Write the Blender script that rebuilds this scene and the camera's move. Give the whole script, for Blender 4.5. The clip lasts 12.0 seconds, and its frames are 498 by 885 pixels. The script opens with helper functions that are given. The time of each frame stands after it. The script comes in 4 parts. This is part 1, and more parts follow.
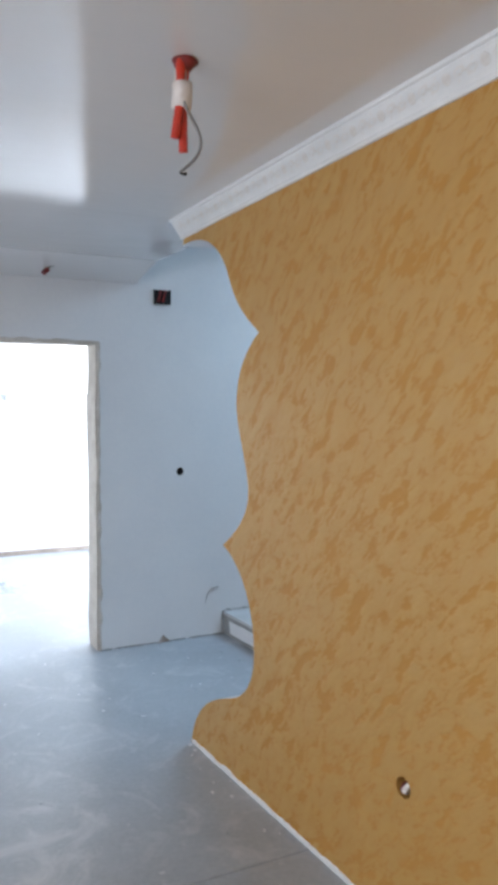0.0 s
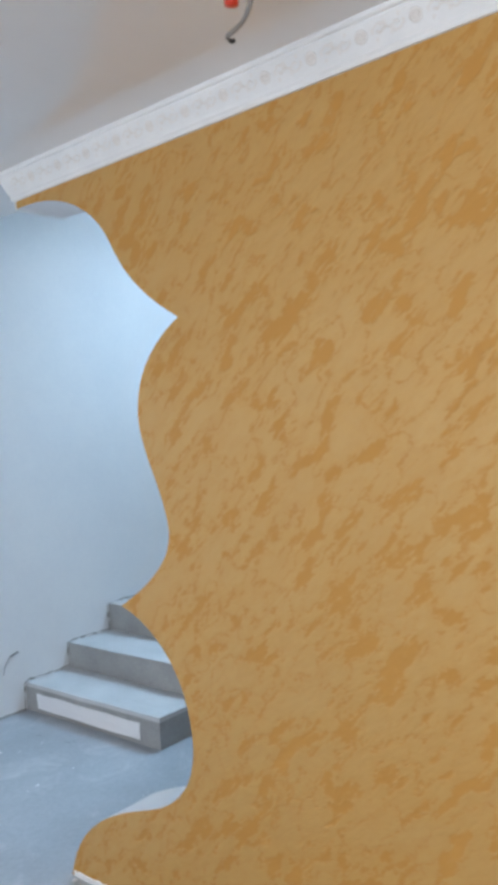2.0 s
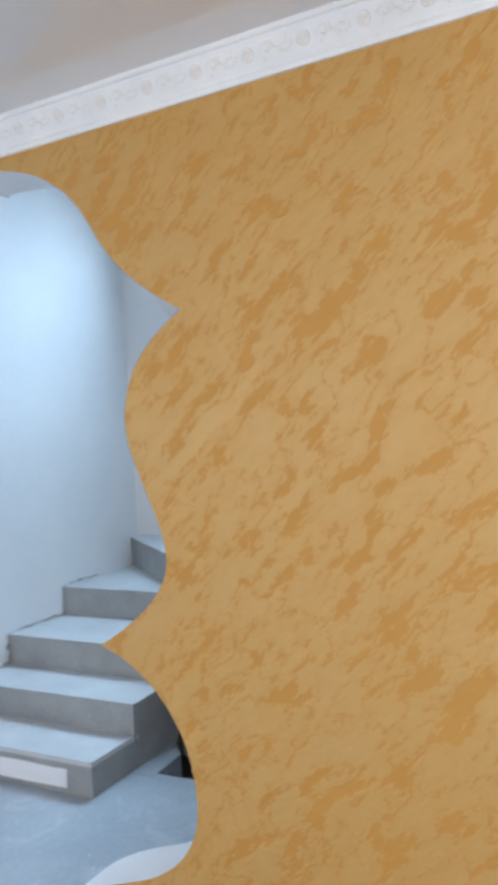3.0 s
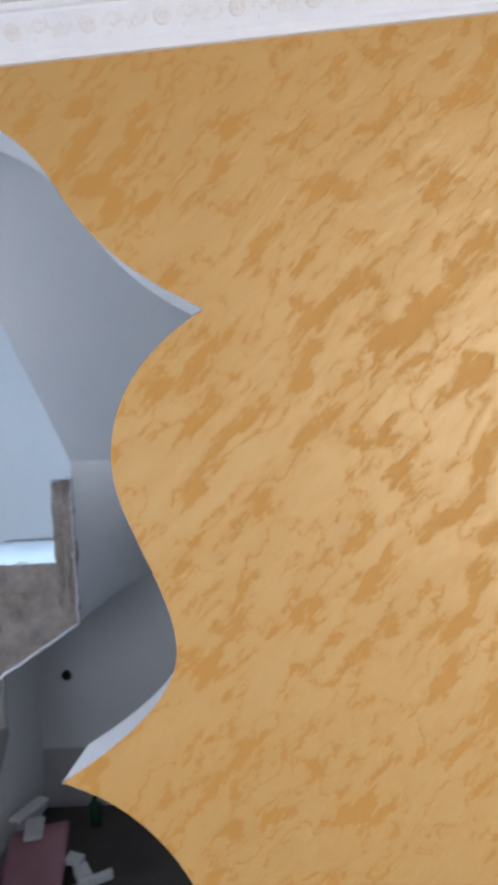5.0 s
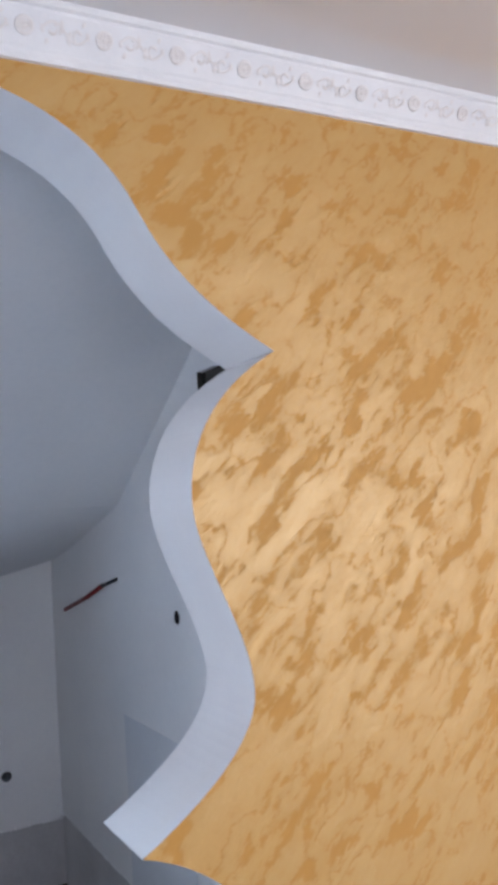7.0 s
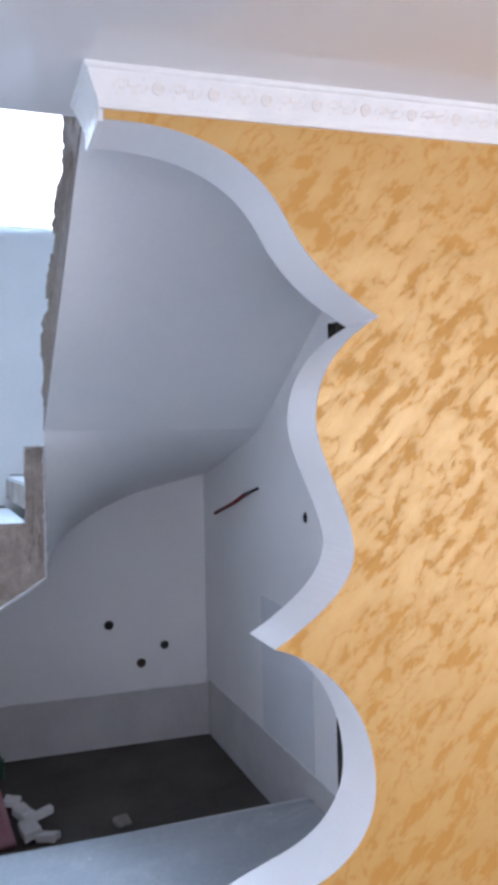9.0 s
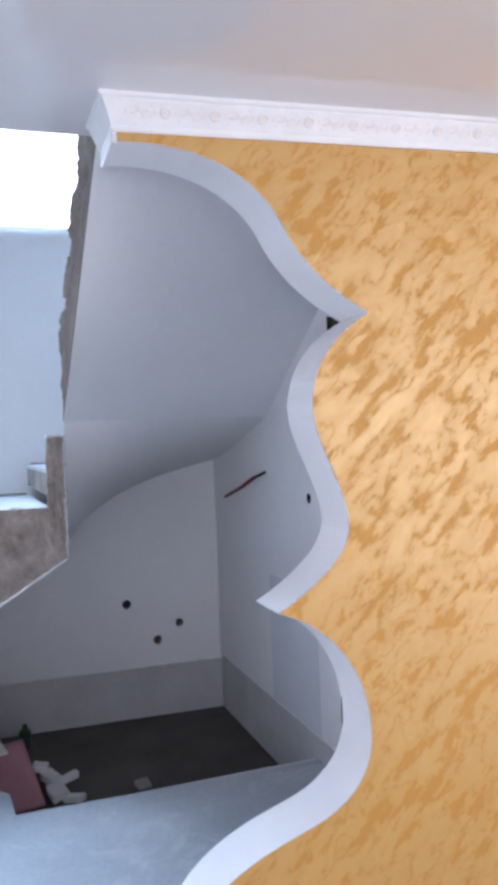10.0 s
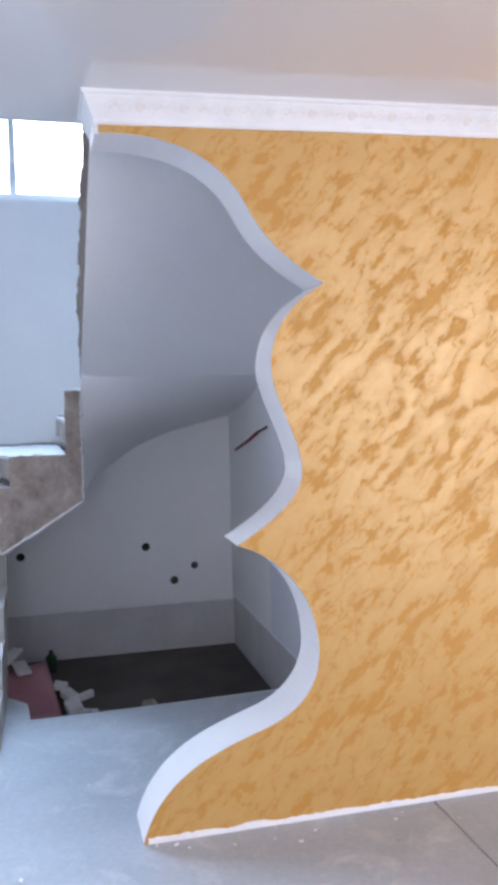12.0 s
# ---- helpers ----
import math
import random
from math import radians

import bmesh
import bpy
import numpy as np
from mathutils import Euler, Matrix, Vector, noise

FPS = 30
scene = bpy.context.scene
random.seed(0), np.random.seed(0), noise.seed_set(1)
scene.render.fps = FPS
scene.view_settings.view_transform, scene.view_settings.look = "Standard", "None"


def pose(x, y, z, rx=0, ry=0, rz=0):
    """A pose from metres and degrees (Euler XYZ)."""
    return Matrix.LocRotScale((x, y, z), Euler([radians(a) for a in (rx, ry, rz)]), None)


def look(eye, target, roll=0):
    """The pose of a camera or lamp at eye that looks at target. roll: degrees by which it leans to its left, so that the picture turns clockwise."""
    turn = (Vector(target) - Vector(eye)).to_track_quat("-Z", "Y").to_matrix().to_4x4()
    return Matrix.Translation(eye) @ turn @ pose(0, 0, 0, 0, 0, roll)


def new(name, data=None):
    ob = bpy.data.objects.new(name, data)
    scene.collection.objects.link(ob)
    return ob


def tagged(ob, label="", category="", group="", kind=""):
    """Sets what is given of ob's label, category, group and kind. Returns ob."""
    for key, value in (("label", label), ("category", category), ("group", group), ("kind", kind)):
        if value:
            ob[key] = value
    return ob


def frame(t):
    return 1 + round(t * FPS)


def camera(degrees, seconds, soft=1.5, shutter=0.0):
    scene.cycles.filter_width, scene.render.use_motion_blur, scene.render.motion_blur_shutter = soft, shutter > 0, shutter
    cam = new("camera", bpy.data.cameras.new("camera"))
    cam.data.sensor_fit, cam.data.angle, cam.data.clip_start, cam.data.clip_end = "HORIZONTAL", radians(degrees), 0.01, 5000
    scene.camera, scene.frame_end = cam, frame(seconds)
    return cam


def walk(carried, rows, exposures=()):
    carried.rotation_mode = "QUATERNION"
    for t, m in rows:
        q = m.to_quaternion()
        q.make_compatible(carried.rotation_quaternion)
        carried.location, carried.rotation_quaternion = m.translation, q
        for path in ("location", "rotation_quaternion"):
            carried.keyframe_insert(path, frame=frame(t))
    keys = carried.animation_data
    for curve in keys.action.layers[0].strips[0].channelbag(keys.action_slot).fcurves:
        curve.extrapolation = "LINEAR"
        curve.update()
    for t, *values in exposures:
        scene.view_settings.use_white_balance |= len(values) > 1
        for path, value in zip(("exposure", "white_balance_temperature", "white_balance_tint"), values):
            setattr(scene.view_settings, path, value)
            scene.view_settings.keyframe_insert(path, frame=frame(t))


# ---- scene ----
cam = camera(33.8, 12.0, soft=4.8, shutter=0.4)
PATH = [
    (0, (-1.638, -3.857, 1.723), (-0.714, -2.086, 1.627), 0.0),
    (0.5, (-1.641, -3.484, 1.715), (-0.677, -1.734, 1.615), -1.7),
    (1, (-1.722, -3.215, 1.711), (-0.55, -1.596, 1.617), -1.0),
    (1.5, (-1.878, -2.956, 1.721), (-0.402, -1.61, 1.626), -1.5),
    (2, (-1.868, -2.616, 1.699), (-0.328, -1.341, 1.633), -3.2),
    (2.5, (-1.84, -2.311, 1.701), (-0.224, -1.136, 1.631), -3.4),
    (3, (-1.905, -2.013, 1.72), (-0.142, -1.071, 1.655), -3.4),
    (3.2, (-1.9, -1.944, 1.713), (-0.098, -1.078, 1.658), -3.3),
    (4.8, (-1.678, -1.054, 1.699), (0.309, -0.825, 1.724), -3.5),
    (5, (-1.675, -0.964, 1.71), (0.322, -0.869, 1.747), -3.6),
    (5.5, (-1.578, -0.705, 1.697), (0.406, -0.918, 1.82), -4.3),
    (6, (-1.455, -0.453, 1.705), (0.485, -0.913, 1.861), -4.7),
    (6.5, (-1.481, -0.154, 1.692), (0.359, -0.922, 1.845), -4.4),
    (7, (-1.476, 0.079, 1.695), (0.271, -0.883, 1.851), -3.8),
    (7.5, (-1.469, 0.239, 1.698), (0.292, -0.695, 1.859), -5.1),
    (7.7, (-1.557, 0.315, 1.692), (0.21, -0.608, 1.849), -5.4),
    (9.3, (-2.256, 0.362, 1.637), (-0.351, -0.246, 1.629), -1.4),
    (9.5, (-2.302, 0.359, 1.645), (-0.393, -0.237, 1.633), -1.8),
    (10, (-2.43, 0.424, 1.634), (-0.531, -0.203, 1.616), -2.2),
    (10.5, (-2.577, 0.502, 1.616), (-0.708, -0.203, 1.518), -0.8),
    (11, (-2.673, 0.445, 1.618), (-0.787, -0.212, 1.514), -0.5),
    (11.5, (-2.786, 0.301, 1.61), (-0.866, -0.251, 1.511), -0.9),
    (12, (-2.889, 0.215, 1.609), (-0.952, -0.27, 1.497), -1.3),
]
EXPOSURES = [(0.0, -0.13, 6500, 12), (0.5, -0.27, 6500, 12), (1.0, -0.13, 6500, 12), (1.6, 0.22, 6500, 11), (2.2, 0.22, 6500, 11), (3.0, 0.38, 6500, 12), (5.5, 0.50, 6500, 18), (7.0, 0.44, 6500, 20), (7.5, 0.58, 6500, 18), (9.5, 0.70, 6500, 23), (12.0, 0.70, 6500, 23)]
walk(cam, [(t, look(eye, target, roll)) for t, eye, target, roll in PATH], EXPOSURES)

# ---- world, sun, window light and an added fill lamp ----
world = bpy.data.worlds.new("world")
scene.world = world
world.use_nodes = True
wn = world.node_tree.nodes
sky = wn.new("ShaderNodeTexSky")
sky.sky_type, sky.sun_disc = "NISHITA", False
sky.sun_elevation, sky.sun_rotation = radians(42), radians(-20)
wn["Background"].inputs["Strength"].default_value = 0.12
world.node_tree.links.new(sky.outputs["Color"], wn["Background"].inputs["Color"])

sun = new("sun", bpy.data.lights.new("sun", "SUN"))
sun.data.energy, sun.data.angle, sun.data.color = 5.0, radians(0.5), (1.0, 0.95, 0.88)
sun.matrix_world = look((-3.0, 12.0, 10.0), (0.0, 0.0, 0.0))


def window_light(name, m, w, h, watts, colour):
    lamp = new(name, bpy.data.lights.new(name, "AREA"))
    lamp.data.shape, lamp.data.size, lamp.data.size_y = "RECTANGLE", w, h
    lamp.data.energy, lamp.data.color = watts, colour
    lamp.matrix_world = m
    return lamp


window_light("daylight_west", look((-4.58, -3.5, 1.6), (0, -3.2, 1.5)), 2.1, 1.35, 92, (0.95, 0.97, 1.0))
# unseen fill lamp, added to brighten the nook and the scalloped edge
window_light("daylight_balcony", look((-4.58, 0.85, 1.6), (-2.4, 0.55, 0.0)), 1.1, 1.5, 23, (0.84, 0.91, 1.0))
window_light("daylight_stair", look((3.03, 0.4, 3.7), (0.7, 0.35, 0.0)), 1.2, 1.2, 42, (0.47, 0.74, 1.0)).data.spread = radians(105)
window_light("daylight_next_room", look((2.87, 3.9, 1.5), (0, 3.9, 1.3)), 2.2, 1.5, 290, (0.80, 0.90, 1.0))

# ---- materials ----


def material(name, rough=0.7, metal=0.0, spec=0.5):
    m = bpy.data.materials.new(name)
    m.use_nodes = True
    b = m.node_tree.nodes["Principled BSDF"]
    b.inputs["Roughness"].default_value = rough
    b.inputs["Metallic"].default_value = metal
    b.inputs["Specular IOR Level"].default_value = spec
    return m, m.node_tree.nodes, m.node_tree.links, b


def coords(nodes, links, scale=(1, 1, 1), turn=(0, 0, 0)):
    tc = nodes.new("ShaderNodeTexCoord")
    mp = nodes.new("ShaderNodeMapping")
    mp.inputs["Scale"].default_value = scale
    mp.inputs["Rotation"].default_value = turn
    links.new(tc.outputs["Object"], mp.inputs["Vector"])
    return mp.outputs["Vector"]


def noise_tex(nodes, links, vec, scale, detail=4, rough=0.55, distort=0.0):
    n = nodes.new("ShaderNodeTexNoise")
    n.inputs["Scale"].default_value, n.inputs["Detail"].default_value = scale, detail
    n.inputs["Roughness"].default_value, n.inputs["Distortion"].default_value = rough, distort
    links.new(vec, n.inputs["Vector"])
    return n.outputs["Fac"]


def ramp(nodes, links, fac, stops):
    r = nodes.new("ShaderNodeValToRGB")
    e = r.color_ramp.elements
    while len(e) < len(stops):
        e.new(0.5)
    for el, (p, c) in zip(e, stops):
        el.position, el.color = p, (*c, 1) if len(c) == 3 else c
    links.new(fac, r.inputs["Fac"])
    return r.outputs["Color"]


def mix(nodes, links, fac, a, b, mode="MIX"):
    n = nodes.new("ShaderNodeMix")
    n.data_type, n.blend_type = "RGBA", mode
    for sock, v in ((n.inputs["Factor"], fac), (n.inputs["A"], a), (n.inputs["B"], b)):
        if hasattr(v, "links"):
            links.new(v, sock)
        else:
            sock.default_value = v if isinstance(v, float) else (*v, 1)
    return n.outputs["Result"]


def add_bump(nodes, links, b, height, strength, dist, after=None):
    n = nodes.new("ShaderNodeBump")
    n.inputs["Strength"].default_value, n.inputs["Distance"].default_value = strength, dist
    links.new(height, n.inputs["Height"])
    if after:
        links.new(after, n.inputs["Normal"])
    links.new(n.outputs["Normal"], b.inputs["Normal"])
    return n.outputs["Normal"]


def mottled(name, lo, hi, scale=3.0, fine=60.0, rough=0.75, bump=0.25, dist=0.004, spec=0.4, vary=0.0):
    """A surface that drifts between two colours at a large and a fine scale, with fine relief."""
    m, n, l, b = material(name, rough, 0.0, spec)
    v = coords(n, l)
    big, small = noise_tex(n, l, v, scale, 5), noise_tex(n, l, v, fine, 6, 0.65)
    c = mix(n, l, 0.35, ramp(n, l, big, [(0.3, lo), (0.7, hi)]), ramp(n, l, small, [(0.3, lo), (0.7, hi)]))
    if vary:
        oi = n.new("ShaderNodeObjectInfo")
        c = mix(n, l, vary, c, ramp(n, l, oi.outputs["Random"], [(0.0, lo), (1.0, hi)]))
    l.new(c, b.inputs["Base Color"])
    nb = add_bump(n, l, b, small, bump, dist)
    add_bump(n, l, b, big, bump * 0.5, dist * 6, nb)
    return m


plaster = mottled("white_plaster", (0.74, 0.75, 0.77), (0.83, 0.83, 0.83), 1.6, 45, 0.62, 0.10, 0.003)
patch_mat = mottled("bluish_skim", (0.61, 0.64, 0.685), (0.69, 0.715, 0.75), 2.0, 45, 0.6, 0.1, 0.003)
primer = mottled("white_primer", (0.78, 0.78, 0.80), (0.85, 0.85, 0.85), 3.0, 80, 0.5, 0.06, 0.002)
rough_plaster = mottled("rough_grey_plaster", (0.57, 0.56, 0.575), (0.70, 0.69, 0.70), 5.0, 40, 0.9, 0.5, 0.006)
foot_plaster = mottled("bare_grey_render", (0.46, 0.455, 0.47), (0.59, 0.585, 0.595), 4.0, 40, 0.92, 0.5, 0.006)
concrete = mottled("raw_concrete", (0.24, 0.215, 0.20), (0.42, 0.385, 0.36), 6.0, 50, 0.9, 0.6, 0.008)
# pale cement, made paler still by light from above put into its colour
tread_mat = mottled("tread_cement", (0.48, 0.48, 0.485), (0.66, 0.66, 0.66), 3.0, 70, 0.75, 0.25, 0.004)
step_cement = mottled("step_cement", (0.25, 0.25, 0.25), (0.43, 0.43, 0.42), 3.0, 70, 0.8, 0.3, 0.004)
# near-black colour that holds the shade inside the wall cavity
cavity_shade = mottled("bare_dark_slab", (0.035, 0.033, 0.032), (0.085, 0.08, 0.075), 4.0, 60, 0.9, 0.5, 0.006)
nook_slab = mottled("dusty_dark_slab", (0.05, 0.045, 0.042), (0.125, 0.112, 0.10), 3.0, 45, 0.9, 0.5, 0.006)
block_mat = mottled("cement_block", (0.07, 0.065, 0.06), (0.34, 0.32, 0.30), 6.0, 60, 0.95, 0.7, 0.008, vary=0.5)
cornice_mat = mottled("white_gypsum", (0.76, 0.78, 0.79), (0.85, 0.86, 0.86), 12.0, 120, 0.55, 0.08, 0.002)
relief_mat = mottled("dusty_gypsum_relief", (0.73, 0.70, 0.66), (0.85, 0.845, 0.835), 60.0, 220, 0.6, 0.1, 0.002)
cheek_mat = mottled("brown_concrete", (0.19, 0.16, 0.14), (0.50, 0.425, 0.375), 7.0, 32, 0.9, 0.8, 0.010)
flight_mat = mottled("dark_raw_concrete", (0.17, 0.125, 0.10), (0.36, 0.285, 0.24), 8.0, 40, 0.92, 0.9, 0.012)
jamb_mat = mottled("raw_cream_plaster", (0.50, 0.45, 0.40), (0.74, 0.70, 0.64), 9.0, 60, 0.85, 0.5, 0.006)
red_tube = mottled("red_plastic", (0.50, 0.035, 0.02), (0.68, 0.06, 0.03), 20.0, 90, 0.35, 0.05, 0.001)
dark_red = mottled("dark_red_plastic", (0.10, 0.015, 0.015), (0.28, 0.03, 0.03), 30.0, 90, 0.5, 0.05, 0.001)
grey_cable = mottled("grey_cable", (0.22, 0.22, 0.22), (0.32, 0.32, 0.32), 20.0, 90, 0.45, 0.05, 0.001)
white_tape = mottled("white_tape", (0.70, 0.64, 0.60), (0.84, 0.80, 0.78), 40.0, 120, 0.6, 0.3, 0.002)
dark_hole = mottled("dark_pipe", (0.012, 0.012, 0.014), (0.035, 0.035, 0.04), 20.0, 90, 0.6, 0.1, 0.001)
grey_pipe = mottled("grey_pipe", (0.10, 0.11, 0.12), (0.20, 0.21, 0.23), 30.0, 90, 0.6, 0.2, 0.001)
rust_hole = mottled("rusty_pipe", (0.10, 0.075, 0.055), (0.20, 0.15, 0.11), 40.0, 90, 0.7, 0.2, 0.001)
pink_card = mottled("pink_board", (0.40, 0.19, 0.225), (0.50, 0.265, 0.30), 6.0, 90, 0.7, 0.1, 0.002)
foam = mottled("white_foam", (0.62, 0.63, 0.64), (0.80, 0.80, 0.80), 8.0, 140, 0.8, 0.4, 0.003)
green_plastic = mottled("dark_green_plastic", (0.015, 0.06, 0.035), (0.03, 0.11, 0.06), 10.0, 60, 0.35, 0.1, 0.001)
frame_mat = mottled("white_window_frame", (0.74, 0.75, 0.76), (0.82, 0.82, 0.82), 5.0, 60, 0.35, 0.03, 0.001)
stone_mat = mottled("pale_stone", (0.22, 0.20, 0.18), (0.36, 0.34, 0.30), 20.0, 90, 0.9, 0.4, 0.003)
ground_mat = mottled("dry_earth", (0.16, 0.13, 0.10), (0.30, 0.25, 0.20), 0.4, 6, 0.95, 0.4, 0.02)


def make_ochre():
    """Pearl stucco: an ochre ground under slanting trowel smears that lie smoother and shinier, with ragged edges."""
    m, n, l, b = material("ochre_pearl_stucco", 0.55, 0.0, 0.4)
    v = coords(n, l, (1, 1, 1), (radians(-45), 0, 0))

    def math_node(op, p, q, r=None):
        k = n.new("ShaderNodeMath")
        k.operation = op
        for i, x in enumerate((p, q, r)):
            if x is None:
                continue
            if hasattr(x, "links"):
                l.new(x, k.inputs[i])
            else:
                k.inputs[i].default_value = x
        return k.outputs[0]

    def warped(scale, amount, stretch, detail=8):
        t = n.new("ShaderNodeTexNoise")
        t.inputs["Scale"].default_value, t.inputs["Detail"].default_value, t.inputs["Roughness"].default_value = scale, detail, 0.68
        l.new(v, t.inputs["Vector"])
        k = n.new("ShaderNodeVectorMath")
        k.operation = "MULTIPLY_ADD"
        l.new(t.outputs["Color"], k.inputs[0])
        k.inputs[1].default_value = (amount,) * 3
        l.new(v, k.inputs[2])
        mp = n.new("ShaderNodeMapping")
        mp.inputs["Scale"].default_value = stretch
        l.new(k.outputs[0], mp.inputs["Vector"])
        return mp.outputs["Vector"]

    def cells(vec):
        c = n.new("ShaderNodeTexVoronoi")
        c.inputs["Scale"].default_value = 1.0
        l.new(vec, c.inputs["Vector"])
        sp = n.new("ShaderNodeSeparateColor")
        l.new(c.outputs["Color"], sp.inputs["Color"])
        return sp.outputs[0]

    plate = noise_tex(n, l, warped(6.0, 0.065, (1.0, 2.0, 0.95), 3), 9.4, 3.5, 0.52)
    stroke = cells(warped(11.0, 0.11, (1.0, 17.0, 5.5), 5))
    rag = noise_tex(n, l, warped(14.0, 0.030, (1.0, 5.0, 1.05), 4), 12.0, 6, 0.66)
    torn = noise_tex(n, l, warped(30.0, 0.012, (1.0, 3.6, 0.75), 3), 36.0, 5, 0.64)
    where = noise_tex(n, l, v, 2.3, 2)
    # ragged in some places, cleanly cut in others
    loose = n.new("ShaderNodeMapRange")
    l.new(where, loose.inputs["Value"])
    loose.inputs["From Min"].default_value, loose.inputs["From Max"].default_value = 0.40, 0.60
    loose.inputs["To Min"].default_value, loose.inputs["To Max"].default_value = 0.16, 0.50
    level = math_node("MULTIPLY_ADD", math_node("SUBTRACT", rag, 0.5), loose.outputs["Result"], plate)
    level = math_node("MULTIPLY_ADD", math_node("SUBTRACT", torn, 0.5), 0.23, level)
    level = math_node("MULTIPLY_ADD", math_node("SUBTRACT", stroke, 0.5), 0.085, level)
    # narrow bare seams between the trowelled plates
    seam = math_node("ABSOLUTE", math_node("SUBTRACT", noise_tex(n, l, warped(9.0, 0.06, (1.0, 1.7, 0.9), 4), 5.4, 4, 0.55), 0.5), 0.0)
    seam = math_node("MULTIPLY_ADD", math_node("SUBTRACT", rag, 0.5), 0.30, math_node("MULTIPLY_ADD", seam, 2.4, 0.40))
    level = math_node("MINIMUM", level, seam)
    sheet_edge = ramp(n, l, level, [(0.368, (0, 0, 0)), (0.405, (0.16, 0.16, 0.16)), (0.433, (0.70, 0.70, 0.70)), (0.53, (0.88, 0.88, 0.88)), (0.66, (1, 1, 1))])
    tone = ramp(n, l, stroke, [(0.0, (0.80, 0.80, 0.80)), (1.0, (1, 1, 1))])
    flake = mix(n, l, 1.0, sheet_edge, tone, "MULTIPLY")
    drift = noise_tex(n, l, v, 1.3, 3)
    deep = ramp(n, l, drift, [(0.3, (0.512, 0.253, 0.057)), (0.7, (0.535, 0.270, 0.065))])
    deep = mix(n, l, ramp(n, l, rag, [(0.35, (0, 0, 0)), (0.65, (0.35, 0.35, 0.35))]), deep, (0.535, 0.280, 0.062))
    l.new(mix(n, l, flake, deep, (0.543, 0.300, 0.072)), b.inputs["Base Color"])
    for sock, p, q in (("Metallic", 0.02, 0.10), ("Roughness", 0.54, 0.43), ("Specular IOR Level", 0.24, 1.0)):
        mr = n.new("ShaderNodeMapRange")
        mr.inputs["To Min"].default_value, mr.inputs["To Max"].default_value = p, q
        l.new(flake, mr.inputs["Value"])
        l.new(mr.outputs["Result"], b.inputs[sock])
    b.inputs["IOR"].default_value = 1.70
    b.inputs["Specular Tint"].default_value = (1.0, 0.99, 0.79, 1)
    nb = add_bump(n, l, b, sheet_edge, 0.35, 0.0022)
    nb = add_bump(n, l, b, plate, 0.30, 0.010, nb)
    add_bump(n, l, b, torn, 0.42, 0.0035, nb)
    return m


def make_ceiling():
    m, n, l, b = material("glossy_white_ceiling", 0.10, 0.0, 0.8)
    v = coords(n, l)
    big = noise_tex(n, l, v, 0.8, 3)
    l.new(ramp(n, l, big, [(0.3, (0.70, 0.70, 0.71)), (0.7, (0.76, 0.75, 0.75))]), b.inputs["Base Color"])
    l.new(ramp(n, l, noise_tex(n, l, v, 5, 4), [(0.3, (0.09,) * 3), (0.7, (0.15,) * 3)]), b.inputs["Roughness"])
    nb = add_bump(n, l, b, noise_tex(n, l, coords(n, l, (1, 2.2, 1)), 1.6, 2), 0.10, 0.02)
    add_bump(n, l, b, noise_tex(n, l, coords(n, l, (0.8, 3.0, 1)), 5.0, 3), 0.10, 0.006, nb)
    return m


def make_screed():
    """Trowelled screed with cloudy dust, and splashes of white paint."""
    m, n, l, b = material("grey_screed", 0.5, 0.0, 0.4)
    v = coords(n, l)
    big = noise_tex(n, l, v, 1.4, 6, 0.6, 0.4)
    c = ramp(n, l, big, [(0.28, (0.29, 0.325, 0.37)), (0.5, (0.385, 0.43, 0.48)), (0.75, (0.50, 0.545, 0.59))])
    c = mix(n, l, 0.3, c, ramp(n, l, noise_tex(n, l, v, 38, 6, 0.7), [(0.3, (0.26,) * 3), (0.7, (0.50,) * 3)]))
    vo = n.new("ShaderNodeTexVoronoi")
    vo.inputs["Scale"].default_value = 5.5
    wv = n.new("ShaderNodeMapping")
    wv.inputs["Scale"].default_value = (1.0, 1.7, 1.0)
    l.new(v, wv.inputs["Vector"])
    l.new(wv.outputs["Vector"], vo.inputs["Vector"])
    spot = ramp(n, l, vo.outputs["Distance"], [(0.05, (1, 1, 1)), (0.085, (0, 0, 0))])
    thin = ramp(n, l, noise_tex(n, l, v, 2.6, 2), [(0.52, (0, 0, 0)), (0.60, (0.8, 0.8, 0.8))])
    f = mix(n, l, 1.0, spot, thin, "MULTIPLY")
    dust = ramp(n, l, noise_tex(n, l, v, 3.4, 7, 0.7, 1.2), [(0.52, (0, 0, 0)), (0.72, (0.55, 0.55, 0.55))])
    c = mix(n, l, dust, c, (0.66, 0.665, 0.67))
    vo2 = n.new("ShaderNodeTexVoronoi")
    vo2.inputs["Scale"].default_value = 9.0
    l.new(wv.outputs["Vector"], vo2.inputs["Vector"])
    speck = mix(n, l, 1.0, ramp(n, l, vo2.outputs["Distance"], [(0.07, (1, 1, 1)), (0.12, (0, 0, 0))]), ramp(n, l, noise_tex(n, l, v, 4.4, 3), [(0.60, (0, 0, 0)), (0.66, (0.6, 0.6, 0.6))]), "MULTIPLY")
    c = mix(n, l, speck, c, (0.76, 0.76, 0.76))
    l.new(mix(n, l, f, c, (0.76, 0.76, 0.76)), b.inputs["Base Color"])
    l.new(ramp(n, l, big, [(0.3, (0.26,) * 3), (0.7, (0.5,) * 3)]), b.inputs["Roughness"])
    add_bump(n, l, b, noise_tex(n, l, v, 30, 5), 0.12, 0.004)
    return m


